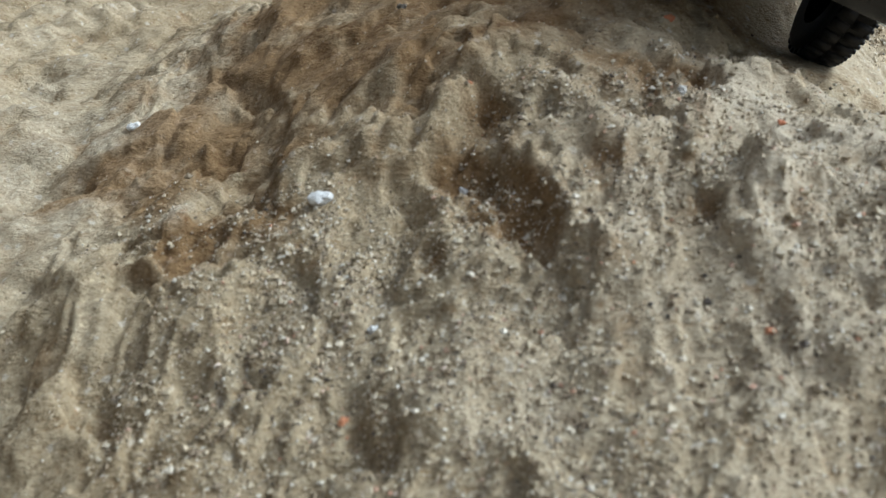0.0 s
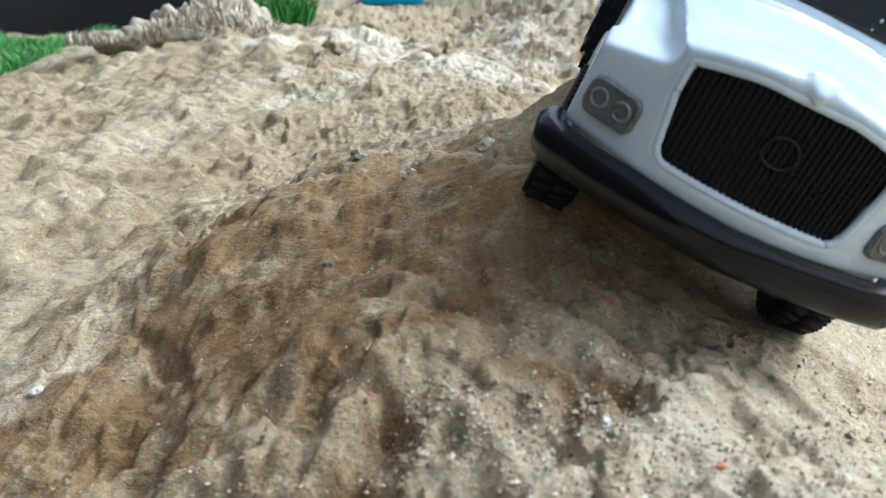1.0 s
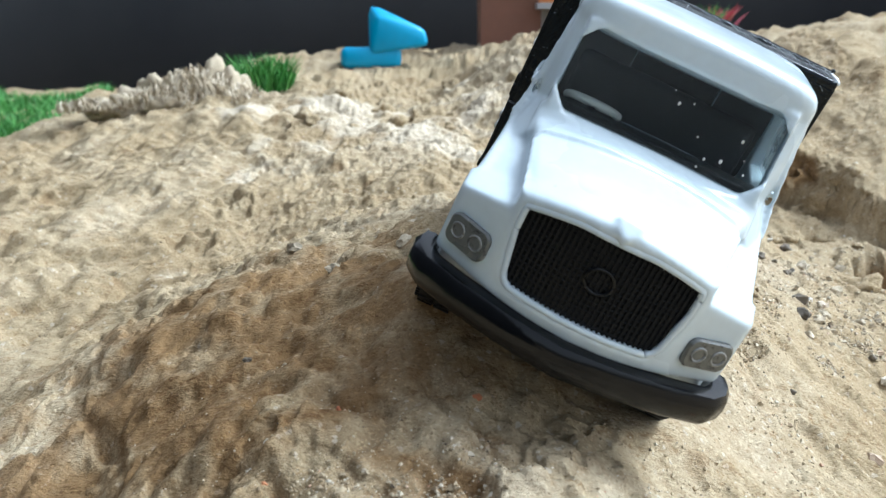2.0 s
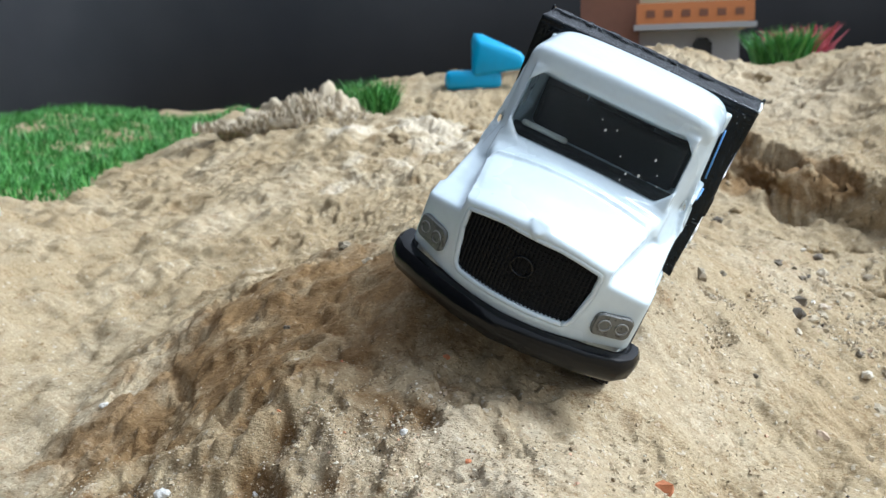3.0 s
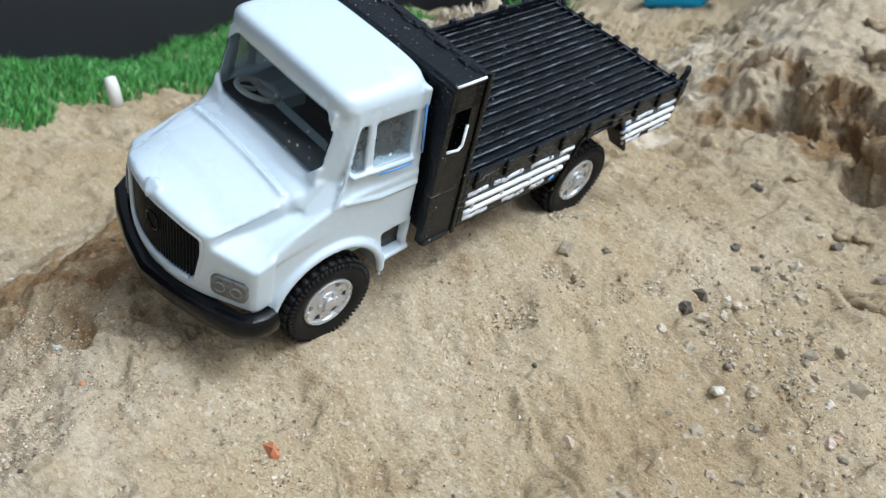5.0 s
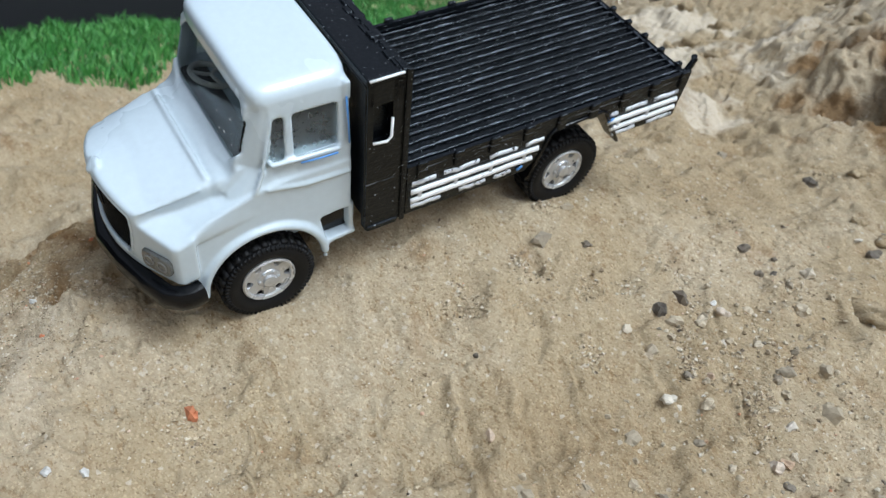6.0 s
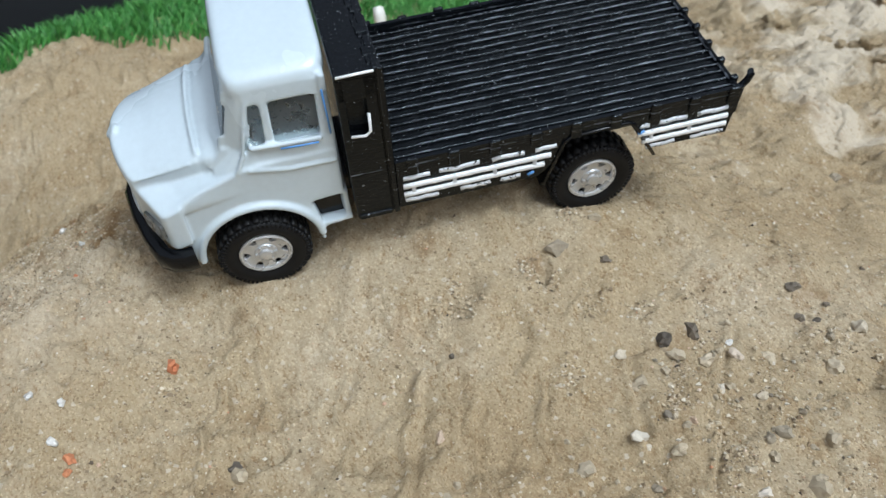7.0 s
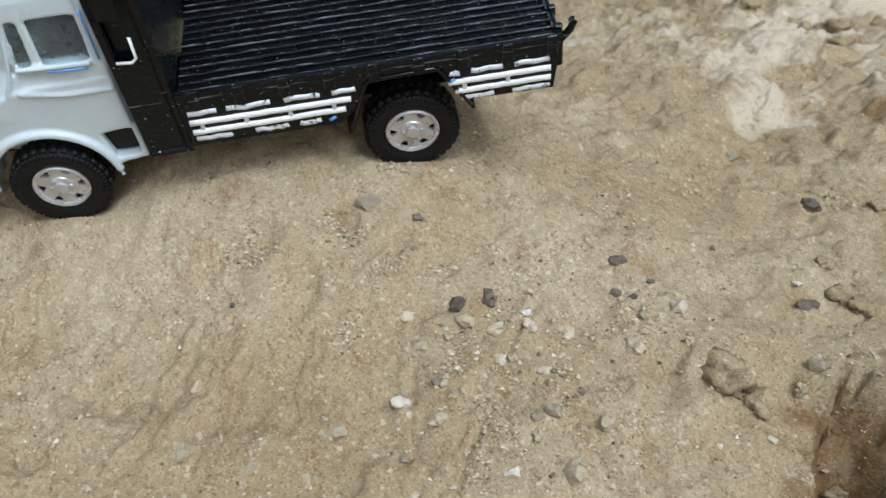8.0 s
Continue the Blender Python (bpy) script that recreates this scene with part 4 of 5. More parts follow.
def wheels():
    prof = [(7.0, 26.2), (8.4, 27.2), (10.6, 27.7), (11.9, 27.0), (12.5, 25.6), (12.6, 23.2), (12.5, 20.8), (11.9, 19.4), (10.4, 18.8), (7.0, 19.2)]
    first = []
    for y in (0.0, WHEELBASE * 1000):
        for s in (1, -1):
            hub = tagged(empty("wheel", Matrix.Translation((0, y / 1000, TYRE)) @ (Matrix() if s > 0 else Matrix.Rotation(math.pi, 4, "Z"))))
            hub.parent = TRUCK
            first.append(hub)
    def wpart(name, bm, mat, label="", smooth=True):
        for v in bm.verts:
            v.co /= 1000
        ob = part(name, bm, mat, first[0], label, smooth)
        for h in first[1:]:
            c = new(name, ob.data)
            c.parent = h
            if label:
                c["label"] = label
    bm = lathe(prof, 60)
    for k in range(30):       # tread blocks on both shoulders
        for x0, x1, ph in ((23.4, 26.6, 0.0), (19.8, 23.0, 0.5)):
            q = (k + ph) * math.tau / 30
            own = box(x0, x1, -0.85, 0.85, 12.0, 12.95)
            own.transform(Matrix.Rotation(q, 4, "X"))
            join(bm, own)
    for k in range(60):       # side lugs
        own = box(26.4, 27.5, -0.28, 0.28, 11.0, 12.2)
        own.transform(Matrix.Rotation(k * math.tau / 60, 4, "X"))
        join(bm, own)
    wpart("tyre", bm, RUBBER, "black rubber tyre with block tread")
    bm = lathe([(7.3, 24.4), (7.3, 26.9), (6.9, 27.2), (6.2, 26.9), (5.9, 26.0)], 48)
    lathe([(4.6, 25.7), (4.3, 26.3), (3.2, 26.3), (3.0, 26.6), (1.9, 26.9), (1.7, 27.7), (0.05, 27.9)], 32, bm)
    for k in range(6):
        own = hull([(25.2, -1.9, 3.0), (25.2, 1.9, 3.0), (26.2, -1.7, 3.0), (26.2, 1.7, 3.0), (25.2, -1.95, 6.6), (25.2, 1.95, 6.6), (26.5, -1.75, 6.6), (26.5, 1.75, 6.6)])
        own.transform(Matrix.Rotation(k * math.tau / 6, 4, "X"))
        join(bm, own)
        own = lathe([(0.5, 26.6), (0.45, 27.15), (0.02, 27.2)], 8)
        own.transform(Matrix.Rotation((k + 0.5) * math.tau / 6, 4, "X") @ Matrix.Translation((0, 0, 2.6)))
        join(bm, own)
    wpart("rim", bm, CHROME, "silver six-spoke rim", smooth=False)
    bm = lathe([(7.2, 24.2), (0.05, 24.2)], 32)
    wpart("hub_back", bm, DARK)


wheels()


def chassis():
    bm = box(-13, 13, -24, 130, 3, 9, 1)
    box(-10, 10, -4, 4, -3, 4, 0.8, bm=bm)
    box(-10, 10, 90, 100, -3, 4, 0.8, bm=bm)
    for y in (0, WHEELBASE * 1000):
        own = lathe([(1.4, -20), (1.4, 20)], 12)
        own.transform(Matrix.Translation((0, y, 0)))
        join(bm, own)
    # black blocks added behind the step openings, standing in for their shade
    for s in (1, -1):
        box(*sorted((12 * s, 23.4 * s)), 15.5, 23.5, 7.0, 15.0, bm=bm)
    tpart("chassis", bm, SATIN, smooth=False)


chassis()


def headboard():
    bm = bmesh.new()
    box(-28.6, 28.6, 26.4, 28.4, 12, 55, 0.4, 1, bm)             # front panel
    box(-29, 29, 35.4, 37.6, 8, 57, 0.5, 1, bm)                  # rear panel
    box(-29, 29, 26.4, 37.4, 54.6, 56.6, 0.6, 2, bm)             # top
    for s in (1, -1):                                            # side cheeks with a slot at the top
        a, b = sorted((26.6 * s, 29.0 * s))
        prism([(26.6, 8), (36.4, 8), (36.4, 55), (33.4, 55), (33.4, 38), (32.4, 37), (28.2, 37), (28.2, 55), (26.6, 55)][:], a, b, bm)
        box(a, b, 27, 36, 49, 55, bm=bm)
        box(*sorted((28.8 * s, 29.6 * s)), 36.6, 38.2, 7.6, 57.4, 0.3, 1, bm)
        box(*sorted((28.6 * s, 29.4 * s)), 27.0, 36.0, 7.4, 9.2, 0.3, 1, bm)
    box(-26.4, 26.4, 28.5, 35.3, 12, 54.5, bm=bm)
    for k in range(24):                                          # ragged brush ridges on the top edge
        x = -27.6 + k * 55 / 23 + ((k * 53) % 7 - 3) * 0.22
        w = 0.7 + ((k * 29) % 5) * 0.28
        box(x - w, x + w, 34.2 + ((k * 17) % 4) * 0.3, 37.9, 56.0, 56.7 + 0.5 * ((k * 37) % 10) / 10, 0.3, 1, bm)
    hb = tpart("headboard", bm, BLACK, label="black painted box headboard with chipped edges", smooth=False)
    for s in (1, -1):
        tpart("slot_edge", tube([(28.9 * s, 28.4, 37.4), (29.2 * s, 32, 37.2), (29.0 * s, 33.3, 38.2), (28.9 * s, 33.5, 44)], 0.4, 6), STRIPE, hb, "rubbed white edge")
    tpart("top_edge", tube([(29.0, 27, 56.3), (29.2, 31, 56.5), (29.0, 36, 56.4)], 0.35, 6), STRIPE, hb, "rubbed white edge")


headboard()


def bed():
    rng = random.Random(5)
    bm = box(-29, 29, 38.2, 134, 20.5, 23.2)
    floor = tpart("bed_floor", bm, BLACK, label="black painted bed floor with lengthwise ridges", smooth=False)
    n = 19
    for k in range(n):
        x = -27.6 + k * 55.2 / (n - 1)
        own = bmesh.new()
        rings = []
        steps = 34
        for i in range(steps):
            y = 38.4 + i * 96.4 / (steps - 1)
            dz, de = rng.uniform(-0.08, 0.08), rng.uniform(-0.14, 0.06)
            rings.append([own.verts.new((x + q + rng.uniform(-0.06, 0.06), y, z + dz)) for q, z in ((-1.42, 22.9), (-1.3, 23.5), (-1.0, 23.72), (0.30, 23.78), (0.52, 24.02 + de), (0.80, 24.16 + de), (1.10, 24.08 + de), (1.34, 23.7), (1.4, 22.9))])
        for a, b in zip(rings, rings[1:]):
            for j in range(9):
                own.faces.new((a[j], a[(j + 1) % 9], b[(j + 1) % 9], b[j]))
        own.faces.new(rings[0])
        own.faces.new(rings[-1][::-1])
        flat_shade(tpart("plank", own, BLACK, floor), 60)
    for s in (1, -1):
        a, b = sorted((28.4 * s, 29.6 * s))
        outline = [(38.2, 9.4), (77, 9.4), (82, 14), (84.5, 20.6), (103, 21.4), (107, 15), (109.6, 10.6), (132.6, 10.2), (133.2, 15), (134.6, 22), (135, 26), (38.2, 26)]
        side = tpart("side_panel", prism(outline, a, b), BLACK, label="black side board with white stripes", smooth=False)
        for k in range(9):                                      # short uprights
            y = 41 + k * 11.2
            own = box(*sorted((29.2 * s, 30.4 * s)), y, y + 3.0, 21.2, 27.0 - 0.5 * (k % 2), 0.35, 1)
            tpart("stake", own, BLACK, side, smooth=False)
        for y0, y1, y2 in ((39.6, 81, 77.5), (105.5, 131.8, 131.8)):
            for j, z in enumerate((13.9, 16.9)):
                end = y2 + (y1 - y2) * (0.35 + 0.5 * j)
                beg = y0 + (0 if y0 < 50 else (1 - j) * 1.6)
                pts = [(29.75 * s, beg + (end - beg) * i / 14, z + rng.uniform(-0.10, 0.10)) for i in range(15)]
                tpart("stripe", tube(pts, 0.92, 8, flat=0.6), STRIPE, side, "hand-painted white stripe")
        for k, y in enumerate((41, 52.2, 63.4, 74.6, 108.2, 119.4)):    # dull clips that hold the rails
            own = box(*sorted((29.3 * s, 30.12 * s)), y + 0.8, y + 1.9, 13.0, 17.8, 0.2, 1)
            tpart("rail_clip", own, CLIP, side, smooth=False)
        for z, spans in ((11.4, ((39.8, 49), (55, 63.5), (66.5, 72), (108.5, 117), (121.8, 131.5))), (19.6, ((39.8, 47), (49.5, 60.5), (64, 73), (76, 82), (106, 108.5), (111.5, 119.5), (122.5, 131.5)))):
            for y0, y1 in spans:
                pts = [(29.55 * s, y0 + (y1 - y0) * i / 5, z + rng.uniform(-0.3, 0.3)) for i in range(6)]
                tpart("paint_dab", tube(pts, 0.85, 6, flat=0.45), DAB, side, "smeared white paint")
        for y, z in ((105.4, 17.6), (74.0, 11.6)):
            tpart("blue_mark", tube([(29.9 * s, y, z - 0.5), (30.0 * s, y + 0.9, z), (29.9 * s, y + 1.8, z + 0.4)], 0.55, 6, flat=0.5), BLUEPAINT, side, "dab of blue paint")
        tpart("arch_strip", tube([(29.7 * s, 79.0, 6.0), (29.7 * s, 84.2, 20.4), (29.7 * s, 86, 21.6), (29.7 * s, 102, 22.2), (29.7 * s, 104, 21), (29.7 * s, 111, 8.4)], 0.55, 6), SATIN, side)
        # wheel-arch flaps
        tpart("mudguard", hull([(22 * s, 78.0, 5.0), (29.4 * s, 78.0, 5.0), (22 * s, 84, 20.4), (29.4 * s, 84, 20.4), (22 * s, 79.2, 5.0), (29.4 * s, 79.2, 5.0), (22 * s, 85.2, 20.4), (29.4 * s, 85.2, 20.4)]), SATIN, smooth=False)
        tpart("mudguard", hull([(22 * s, 103, 21), (29.8 * s, 103, 21), (22 * s, 104, 21), (29.8 * s, 104, 21), (24 * s, 111, 7.4), (29.8 * s, 111, 7.4), (24 * s, 112, 7.4), (29.8 * s, 112, 7.4)]), SATIN, smooth=False)
        tpart("tail_hook", tube([(26.5 * s, 133, 20), (26.6 * s, 135.4, 23.2), (26.6 * s, 137.4, 25.4), (26.6 * s, 138.2, 27.4), (26.6 * s, 137.6, 28.4)], 1.0, 8), BLACK)
    tail = tpart("tail_board", box(-29, 29, 133.6, 135.2, 16, 24.6, 0.5, 1), BLACK, smooth=False)
    for k in range(7):
        x = -24 + k * 8
        tpart("tail_tab", box(x - 0.9, x + 0.9, 133.8, 136.0, 22, 25.6, 0.4, 1), BLACK, tail, smooth=False)


bed()


def paint_marks():
    tpart("blue_mark", tube([(24.2, 23.6, 50), (24.9, 23.8, 42), (25.4, 23.8, 37)], 0.26, 6), BLUEPAINT, label="thin streak of blue paint")
    tpart("blue_mark", tube([(25.6, 11, 35.6), (25.9, 16, 35.5), (26.0, 20.5, 35.5)], 0.26, 6), BLUEPAINT, label="thin streak of blue paint")


paint_marks()


def flecks():
    """Small paint flecks and drops on the windscreen."""
    for x, z, r in ((9.0, 38.6, 0.55), (11.8, 39.4, 0.7), (6.2, 41.5, 0.4), (13.6, 44.0, 0.6), (3.0, 46.2, 0.35), (15.4, 41.2, 0.35), (16.4, 39.0, 0.4), (-1.0, 47.0, 0.3), (0.6, 45.2, 0.6), (8.4, 36.9, 0.4)):
        y = -3.25 + (z - 35.2) * 0.252
        own = bmesh.new()
        bmesh.ops.create_icosphere(own, subdivisions=2, radius=r * 0.55)
        for v in own.verts:
            v.co = Vector((v.co.x * 0.8 + x, v.co.y * 0.25 + y, v.co.z * 1.15 + z))
        tpart("paint_fleck", own, CREAMW)


flecks()


# ---- far things behind the sand ----
def z_at(x, y):
    return float(height(x, y)[0])


def turf():
    rng = random.Random(11)
    verts, faces = [], []
    def edge(y):    # the sand's edge against the turf
        return -0.196 - 0.18 * max(0.0, y - 0.14) + 0.012 * math.sin(y * 31) + 0.008 * math.sin(y * 77)
    def back(y):
        return -0.262 - 0.48 * (y - 0.10) - 0.02
    spots = []
    while len(spots) < 46000:
        y = rng.uniform(-0.15, 0.92)
        x0, x1 = back(y), edge(y)
        spots.append((x0 + (x1 - x0) * rng.random(), y))
    grid = np.array(spots)
    for (x, y), z in zip(spots, height(grid[:, 0], grid[:, 1])):
        verts_blade(rng, verts, faces, x, y, float(z) - 0.001, rng.uniform(0.006, 0.012), 0.0011)
    me = bpy.data.meshes.new("turf")
    me.from_pydata(verts, [], faces)
    me.materials.append(TURF)
    tagged(new("turf", me), "bright green artificial turf beside the sand", "turf", kind="stuff")


def z_at_fast(x, y):
    return float(base_height(np.array([x]), np.array([y]))[0])


def verts_blade(rng, verts, faces, x, y, z, h, w):
    q = rng.random() * math.tau
    lx, ly = rng.uniform(-0.7, 0.7) * h, rng.uniform(-0.7, 0.7) * h
    dx, dy = w * math.cos(q) / 2, w * math.sin(q) / 2
    i = len(verts)
    verts.extend([(x - dx, y - dy, z), (x + dx, y + dy, z), (x + lx * 0.4 + dx * 0.8, y + ly * 0.4 + dy * 0.8, z + h * 0.6), (x + lx * 0.4 - dx * 0.8, y + ly * 0.4 - dy * 0.8, z + h * 0.6), (x + lx, y + ly, z + h)])
    faces.extend([(i, i + 1, i + 2, i + 3), (i + 3, i + 2, i + 4)])


turf()


def tuft(name, material, x, y, radius, blades, h, w, label, category, seed):
    rng = random.Random(seed)
    verts, faces = [], []
    base = z_at(x, y)
    for _ in range(blades):
        q, r = rng.random() * math.tau, radius * math.sqrt(rng.random())
        px, py = x + r * math.cos(q), y + r * math.sin(q) * 0.6
        verts_blade(rng, verts, faces, px, py, z_at_fast(px, py) - 0.004, h * rng.uniform(0.5, 1.1), w)
    me = bpy.data.meshes.new(name)
    me.from_pydata(verts, [], faces)
    me.materials.append(material)
    return tagged(new(name, me), label, category)


tuft("grass_tuft", TURF, -0.105, 0.60, 0.022, 500, 0.024, 0.0016, "small green artificial grass tuft behind the straw", "grass tuft", 3)
tuft("grass_tuft", TURF, 0.203, 0.74, 0.02, 600, 0.034, 0.002, "green plastic bush on the sand bank", "grass tuft", 4)
tuft("flower_patch", PETAL, 0.225, 0.80, 0.022, 260, 0.034, 0.007, "pink and red paper flowers behind the bank", "flowers", 5)


def straw_heap():
    """A pale fibrous clump: a lumpy core with splayed fibres."""
    heap = tagged(empty("straw_clump", Matrix.Translation((-0.155, 0.574, z_at(-0.155, 0.574)))), "pale dry fibrous clump lying on the sand", "straw")
    for k, (dx, dy, sx, sz) in enumerate(((-0.028, -0.006, 0.018, 0.011), (-0.006, 0.0, 0.018, 0.019), (0.018, 0.006, 0.017, 0.029), (-0.046, 0.0, 0.014, 0.008), (0.038, 0.0, 0.013, 0.022), (0.002, -0.014, 0.018, 0.010), (0.028, -0.008, 0.012, 0.017))):
        own = rock(k + 40, sx, (1, 0.7, sz / sx), 4, 0.65)
        own.transform(Matrix.Translation((dx, dy, 0.001)))
        part("lump", own, STRAW, heap)
    rng = random.Random(8)
    verts, faces = [], []
    for _ in range(2600):
        u = rng.uniform(-0.065, 0.055)
        top = 0.025 * math.exp(-((u - 0.018) / 0.032) ** 2) + 0.005
        verts_blade(rng, verts, faces, u, rng.uniform(-0.028, 0.018), top * rng.uniform(0.1, 0.85), rng.uniform(0.002, 0.0065), 0.0016)
    me = bpy.data.meshes.new("fibre")
    me.from_pydata(verts, [], faces)
    me.materials.append(STRAW)
    ob = tagged(new("fibre", me), kind="stuff")
    ob.parent = heap


straw_heap()


def blue_thing():
    """A cyan plastic toy part: a sloping chute on a low foot."""
    root = tagged(empty("blue_toy", pose(-0.033, 0.70, z_at(-0.033, 0.70), 0, 0, 8)), "bright cyan plastic toy scoop lying on the sand", "toy")
    part("foot", box(-0.034, 0.012, -0.012, 0.012, -0.004, 0.012, 0.005, 3), CYAN, root)
    part("chute", hull([(-0.012, -0.014, 0.006), (-0.012, 0.014, 0.006), (0.032, -0.014, 0.012), (0.032, 0.014, 0.012), (-0.006, -0.014, 0.034), (-0.006, 0.014, 0.034), (0.03, -0.014, 0.024), (0.03, 0.014, 0.024), (-0.012, 0.0, 0.045)], 0.003, 2), CYAN, root)


blue_thing()


def card_house():
    z = z_at(0.105, 0.78)
    root = tagged(empty("model_house", pose(0.04, 0.775, z + 0.008, 0, 0, 2)), "small card model house with an orange balcony", "model house")
    part("side_wall", box(0.0, 0.05, -0.006, 0.09, -0.02, 0.13), TERRA, root, "terracotta side wall", smooth=False)
    part("front_wall", box(0.0505, 0.14, 0.0, 0.09, 0.022, 0.13), CREAM, root, "cream upper wall", smooth=False)
    base = part("lower_wall", box(0.0505, 0.135, 0.004, 0.09, -0.02, 0.0215), GREYC, root, "grey lower wall", smooth=False)
    part("doorway", prism([(0.096, 0.0), (0.112, 0.0), (0.112, 0.010), (0.108, 0.015), (0.100, 0.015), (0.096, 0.010)], 0.001, 0.0042, axis="y"), DARK, base, smooth=False)
    bal = part("balcony", box(0.045, 0.145, -0.02, -0.001, 0.022, 0.0265), GREYC, root, "pale balcony slab", smooth=False)
    part("balcony_rail", box(0.047, 0.143, -0.0195, -0.017, 0.027, 0.044), ORANGE, bal, "orange balcony front", smooth=False)
    for k in range(6):
        x = 0.055 + k * 0.0145
        part("rail_slot", box(x, x + 0.007, -0.0203, -0.0196, 0.032, 0.038), TERRA, bal, smooth=False)
    for k in range(3):
        x = 0.06 + k * 0.027
        win = part("window", box(x, x + 0.016, -0.0012, -0.0002, 0.05, 0.078), CREAMW, root, smooth=False)
        part("pane", box(x + 0.002, x + 0.014, -0.002, -0.0013, 0.053, 0.075), LILAC, win, smooth=False)
    part("roof", box(-0.006, 0.148, -0.012, 0.096, 0.1305, 0.138, 0.002, 1), TERRA, root, smooth=False)


card_house()


def white_peg():
    z = z_at(-0.203, 0.315)
    bm = lathe([(0.0005, 0.0), (0.0035, 0.0), (0.0037, 0.012), (0.003, 0.0165), (0.0005, 0.017)], 14)
    bm.transform(Matrix.Rotation(radians(-90), 4, "Y"))
    tagged(part("white_peg", bm, CREAMW, at=pose(-0.203, 0.315, z + 0.004, 8, -6, 0)), "small white plastic peg standing in the turf", "peg")


white_peg()


# ---- stones on the sand ----
def stones():
    rng = random.Random(21)
    shapes = {}
    def mesh_for(mat, i):
        if (mat.name, i) not in shapes:
            bm = rock(i + 3, 1.0, ((1, 0.8, 0.7), (1, 0.62, 0.75), (1, 0.9, 0.6), (1, 0.7, 0.6))[i % 4], 2, 0.5 if mat is QUARTZ else 0.62)
            me = bpy.data.meshes.new("pebble")
            bm.to_mesh(me)
            bm.free()
            me.materials.append(mat)
            for f in me.polygons:
                f.use_smooth = False
            shapes[mat.name, i] = me
        return shapes[mat.name, i]
    def stone(name, x, y, r, mat, label, cat, group="", sink=0.48):
        me = mesh_for(mat, rng.randrange(6))
        r *= 0.8
        ob = new(name, me)
        ob.matrix_basis = pose(x, y, z_at(x, y) + r * (0.5 - (0.25 if mat is QUARTZ else sink)), rng.uniform(-25, 25), rng.uniform(-25, 25), rng.uniform(0, 360)) @ Matrix.Scale(r, 4)
        return tagged(ob, label, cat, group)
    for x, y, r in ((0.014, 0.155, 0.0011), (0.039, 0.157, 0.0012), (0.088, 0.147, 0.0034), (0.049, 0.127, 0.0009), (0.038, 0.094, 0.0009), (0.004, 0.139, 0.0007), (-0.012, 0.094, 0.0009), (0.1061, 0.1193, 0.0022), (0.1085, 0.1185, 0.0016)):
        stone("brick_chip", x, y, r, BRICK, "tiny orange-red brick chip on the sand", "brick chip", "brick chips")
    for x, y, r in ((-0.018, 0.125, 0.0022), (0.035, 0.13, 0.0013), (-0.009, 0.105, 0.0011), (0.101, 0.116, 0.0022), (0.003, 0.126, 0.0009), (-0.06, 0.17, 0.0016), (0.090, 0.112, 0.0016), (0.0928, 0.1192, 0.0016), (0.1445, 0.2850, 0.0014)):
        stone("quartz_pebble", x, y, r, QUARTZ, "small whitish quartz pebble half sunk in sand", "pebble", "pale pebbles")
    for x, y, r in ((0.138, 0.277, 0.0042), (0.1365, 0.2695, 0.0034), (0.1365, 0.313, 0.003), (0.121, 0.384, 0.0042), (0.16, 0.355, 0.0035), (0.116, 0.216, 0.0014), (-0.008, 0.176, 0.0012), (0.144, 0.319, 0.0016), (0.1171, 0.1566, 0.0026), (0.1445, 0.3092, 0.0026), (0.148, 0.312, 0.0015), (0.1115, 0.2657, 0.0020)):
        stone("dark_stone", x, y, r, SLATE, "dark grey-brown stone lying on the sand", "stone", "dark stones")
    for x, y, r in ((0.1035, 0.2545, 0.0042), (0.12, 0.157, 0.0036), (0.1015, 0.268, 0.0026), (0.142, 0.270, 0.003), (0.146, 0.2765, 0.0032), (0.185, 0.281, 0.0042), (0.086, 0.379, 0.0035), (0.129, 0.187, 0.0012), (0.176, 0.322, 0.006), (-0.009, 0.232, 0.003), (0.004, 0.215, 0.0026), (0.021, 0.222, 0.003)):
        stone("pebble", x, y, r, PEBBLE, "rounded tan and grey pebble on the sand", "pebble", "tan pebbles")
    for _ in range(330):
        if rng.random() < 0.7:
            x, y = rng.gauss(0.168, 0.020), rng.gauss(0.268, 0.038)
        else:
            x, y = rng.uniform(0.08, 0.22), rng.uniform(0.11, 0.40)
        if x < 0.118 + 0.15 * (y - 0.15) or rng.random() < 0.25:
            continue
        stone("pebble", x, y, min(0.0034, 0.0006 + rng.expovariate(1300)), PEBBLE, "rounded tan and grey pebble on the sand", "pebble", "tan pebbles")


stones()


def clods():
    """Lumps of caked sand that broke off the bank."""
    rng = random.Random(33)
    spots = [(0.176, 0.322, 0.0062), (0.182, 0.327, 0.004)]
    for k in range(9):
        u = rng.random()
        spots.append((0.105 + 0.10 * u + rng.gauss(0, 0.012), 0.448 - 0.11 * u + rng.gauss(0, 0.012), rng.uniform(0.0016, 0.0042)))
    for k in range(16):
        spots.append((rng.uniform(-0.06, 0.2), rng.uniform(0.46, 0.62), rng.uniform(0.003, 0.008)))
    for k, (x, y, r) in enumerate(spots):
        ob = part("sand_clod", rock(k + 70, r, (1, 0.85, 0.7), 3, 0.9), SAND, at=pose(x, y, z_at(x, y) + r * 0.15, 0, 0, rng.uniform(0, 360)))
        tagged(ob, "crumbly lump of caked brown sand", "sand clod", "lumps below the bank")


clods()


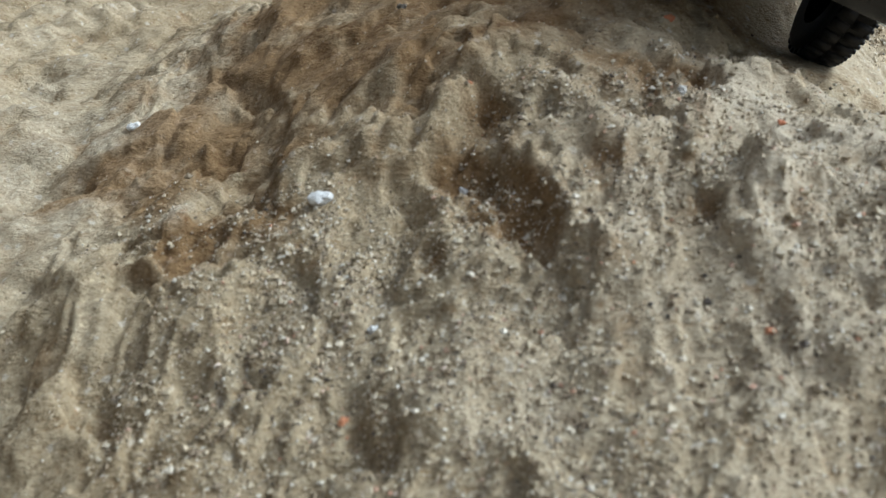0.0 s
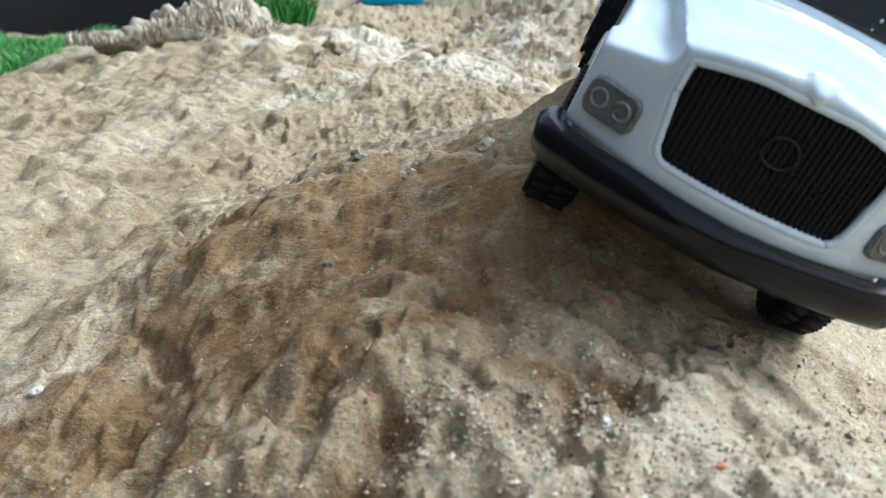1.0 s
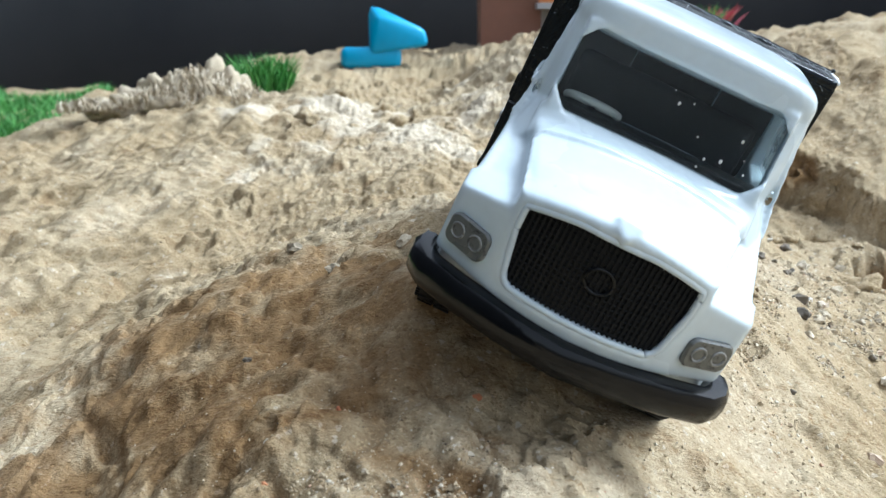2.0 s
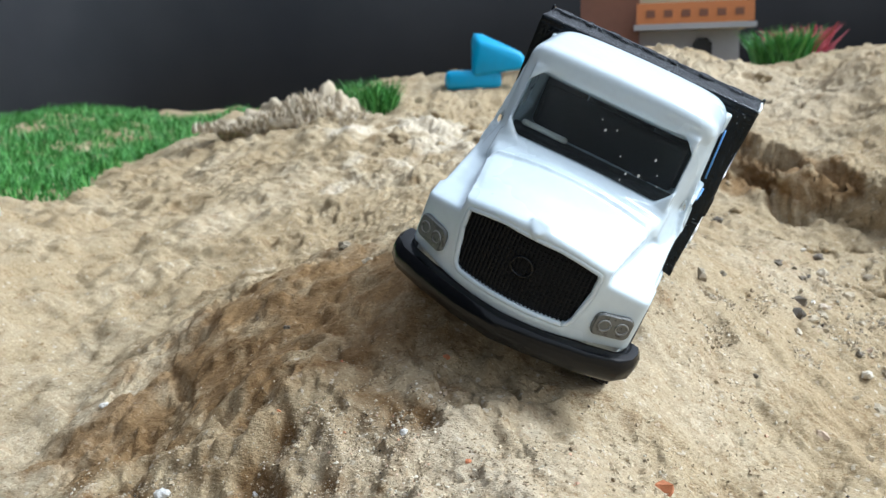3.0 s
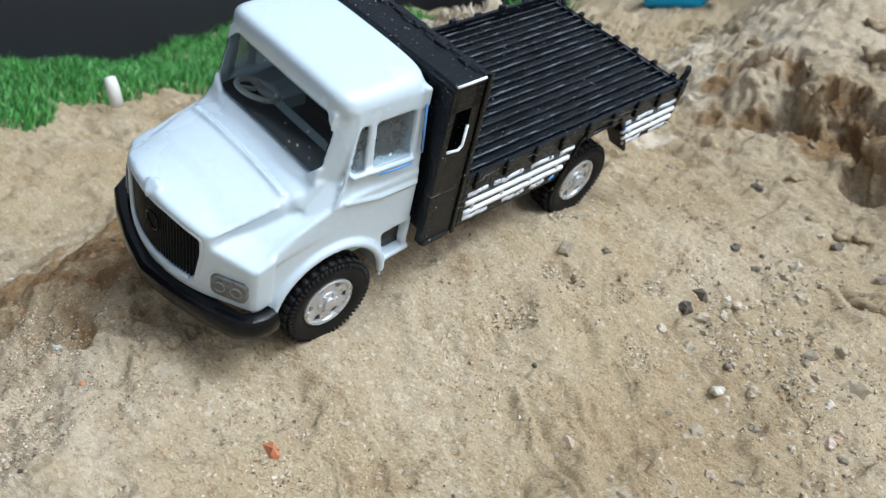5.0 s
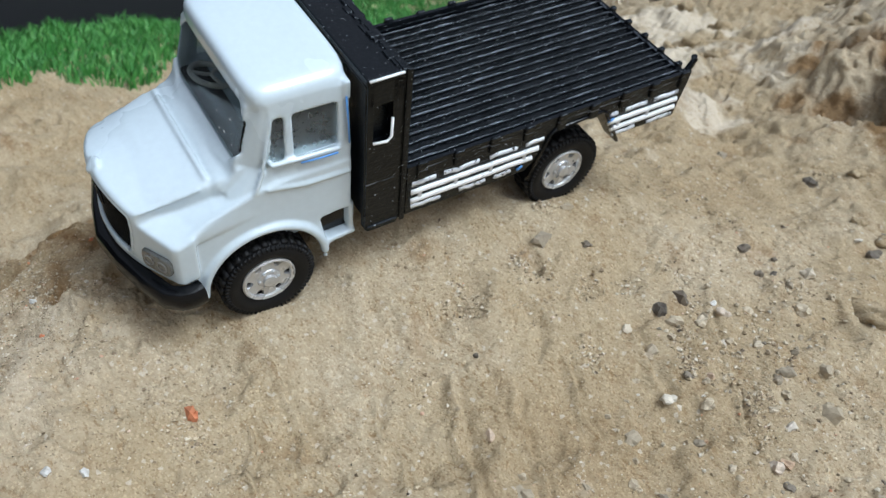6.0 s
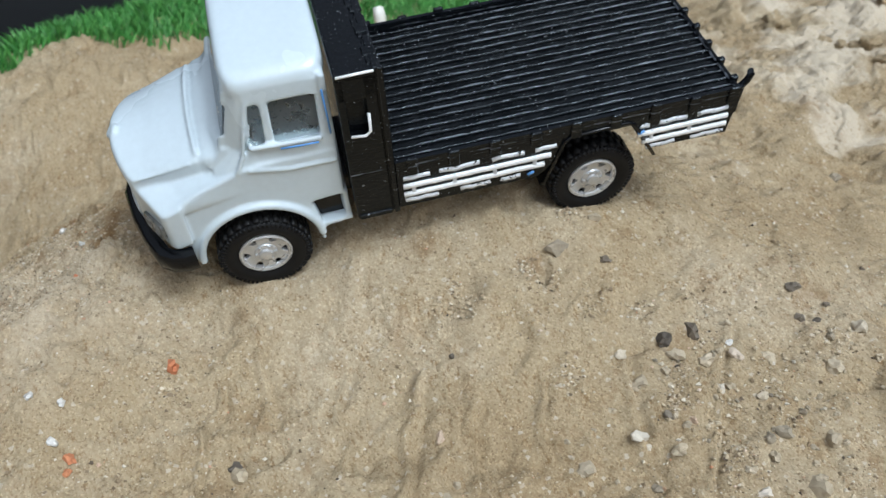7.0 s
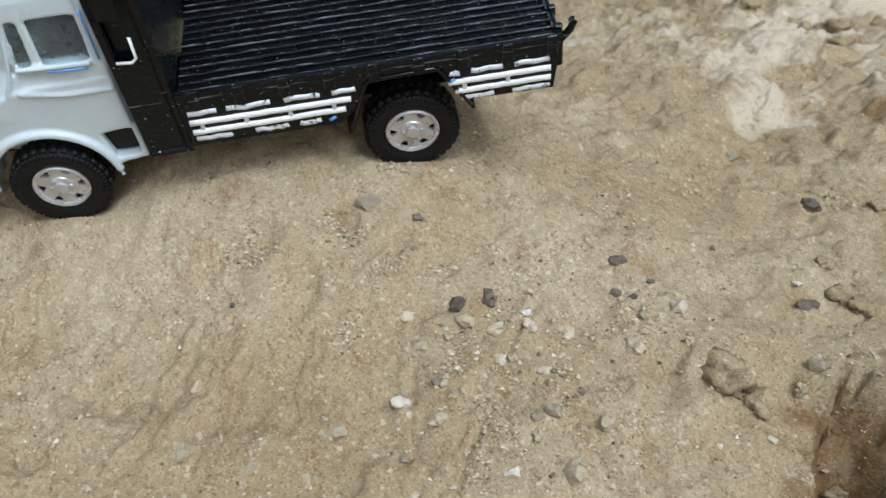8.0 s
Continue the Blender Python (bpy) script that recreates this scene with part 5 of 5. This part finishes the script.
def loose_grit():
    """Loose grains on the surface, far too many to count."""
    rng = np.random.RandomState(7)
    n1, n2, n3 = 62000, 20000, 14000
    x = np.concatenate([rng.normal(0.01, 0.035, n1), rng.uniform(-0.14, 0.24, n2), rng.uniform(0.06, 0.22, n3)])
    y = np.concatenate([rng.normal(0.106, 0.024, n1), rng.uniform(0.08, 0.44, n2), rng.uniform(0.10, 0.36, n3)])
    r = 0.00009 + rng.exponential(0.00008, len(x))
    r[n1 + n2:] = 0.00014 + rng.exponential(0.00016, n3)
    # the coarser crumbs gather in drifts
    drift = np.ones(len(x), bool)
    drift[n1 + n2:] = fbm(x[n1 + n2:] + 31, y[n1 + n2:] + 17, 0.02, 3) + 0.5 * np.clip((x[n1 + n2:] - 0.14) / 0.04, 0, 1) > 0.1
    crumbs = fbm(x[:n1] + 3, y[:n1] + 6, 0.014, 3, 0.55)
    drift[:n1] = crumbs + rng.uniform(-0.5, 0.5, n1) > -0.05
    r[:n1] *= 1 + 0.45 * np.clip(crumbs * 2.5, 0, 1)
    brow = np.clip((y - 0.128) / 0.03, 0, 0.85) * (x < 0.06)      # few on the damp, darkened brow
    keep = (y > 0.04) & drift & (rng.uniform(0, 1, len(x)) > brow * (y < 0.26))
    x, y, r = x[keep], y[keep], r[keep]
    # coarse pale grains packed on the foot of the mound
    n = 17000
    fx, fy = rng.uniform(-0.045, 0.065, n), rng.uniform(0.072, 0.130, n)
    packed = fbm(fx + 5, fy + 2, 0.016, 3, 0.55) + 0.4 * (0.118 - fy) / 0.03 + rng.uniform(-0.25, 0.25, n) > 0.08
    x, y = np.concatenate([x, fx[packed]]), np.concatenate([y, fy[packed]])
    r = np.concatenate([r, 0.00013 + rng.exponential(0.00011, packed.sum())])
    # patches of caked crumbs on the slope
    for cx, cy in CRUMBS:
        n = rng.randint(50, 130)
        x = np.concatenate([x, rng.normal(cx, 0.0026, n)])
        y = np.concatenate([y, rng.normal(cy, 0.0026, n)])
        r = np.concatenate([r, 0.00018 + rng.exponential(0.00022, n)])
    z = height(x, y)
    r = np.minimum(r, 0.0009)
    octa = np.array([(1, 0, 0), (0, 1, 0), (-1, 0, 0), (0, -1, 0), (0, 0, 1), (0, 0, -1)], float)
    tri = np.array([(0, 1, 4), (1, 2, 4), (2, 3, 4), (3, 0, 4), (1, 0, 5), (2, 1, 5), (3, 2, 5), (0, 3, 5)])
    q = rng.uniform(0, 6.28, len(x))
    c, s = np.cos(q), np.sin(q)
    v = octa[None] * rng.uniform(0.6, 1.25, (len(x), 6, 1)) + rng.uniform(-0.25, 0.25, (len(x), 6, 3))
    vx, vy, vz = v[..., 0] * c[:, None] - v[..., 1] * s[:, None], v[..., 0] * s[:, None] + v[..., 1] * c[:, None], v[..., 2] * 0.8
    P = np.stack([vx * r[:, None] + x[:, None], vy * r[:, None] + y[:, None], vz * r[:, None] + (z + r * 0.25)[:, None]], -1).reshape(-1, 3)
    F = (tri[None] + 6 * np.arange(len(x))[:, None, None]).reshape(-1, 3)
    me = bpy.data.meshes.new("sand_grain")
    me.from_pydata(P.tolist(), [], F.tolist())
    me.materials.append(GRIT)
    tagged(new("sand_grain", me), "loose pale and brown sand grains", "sand", kind="stuff")


loose_grit()
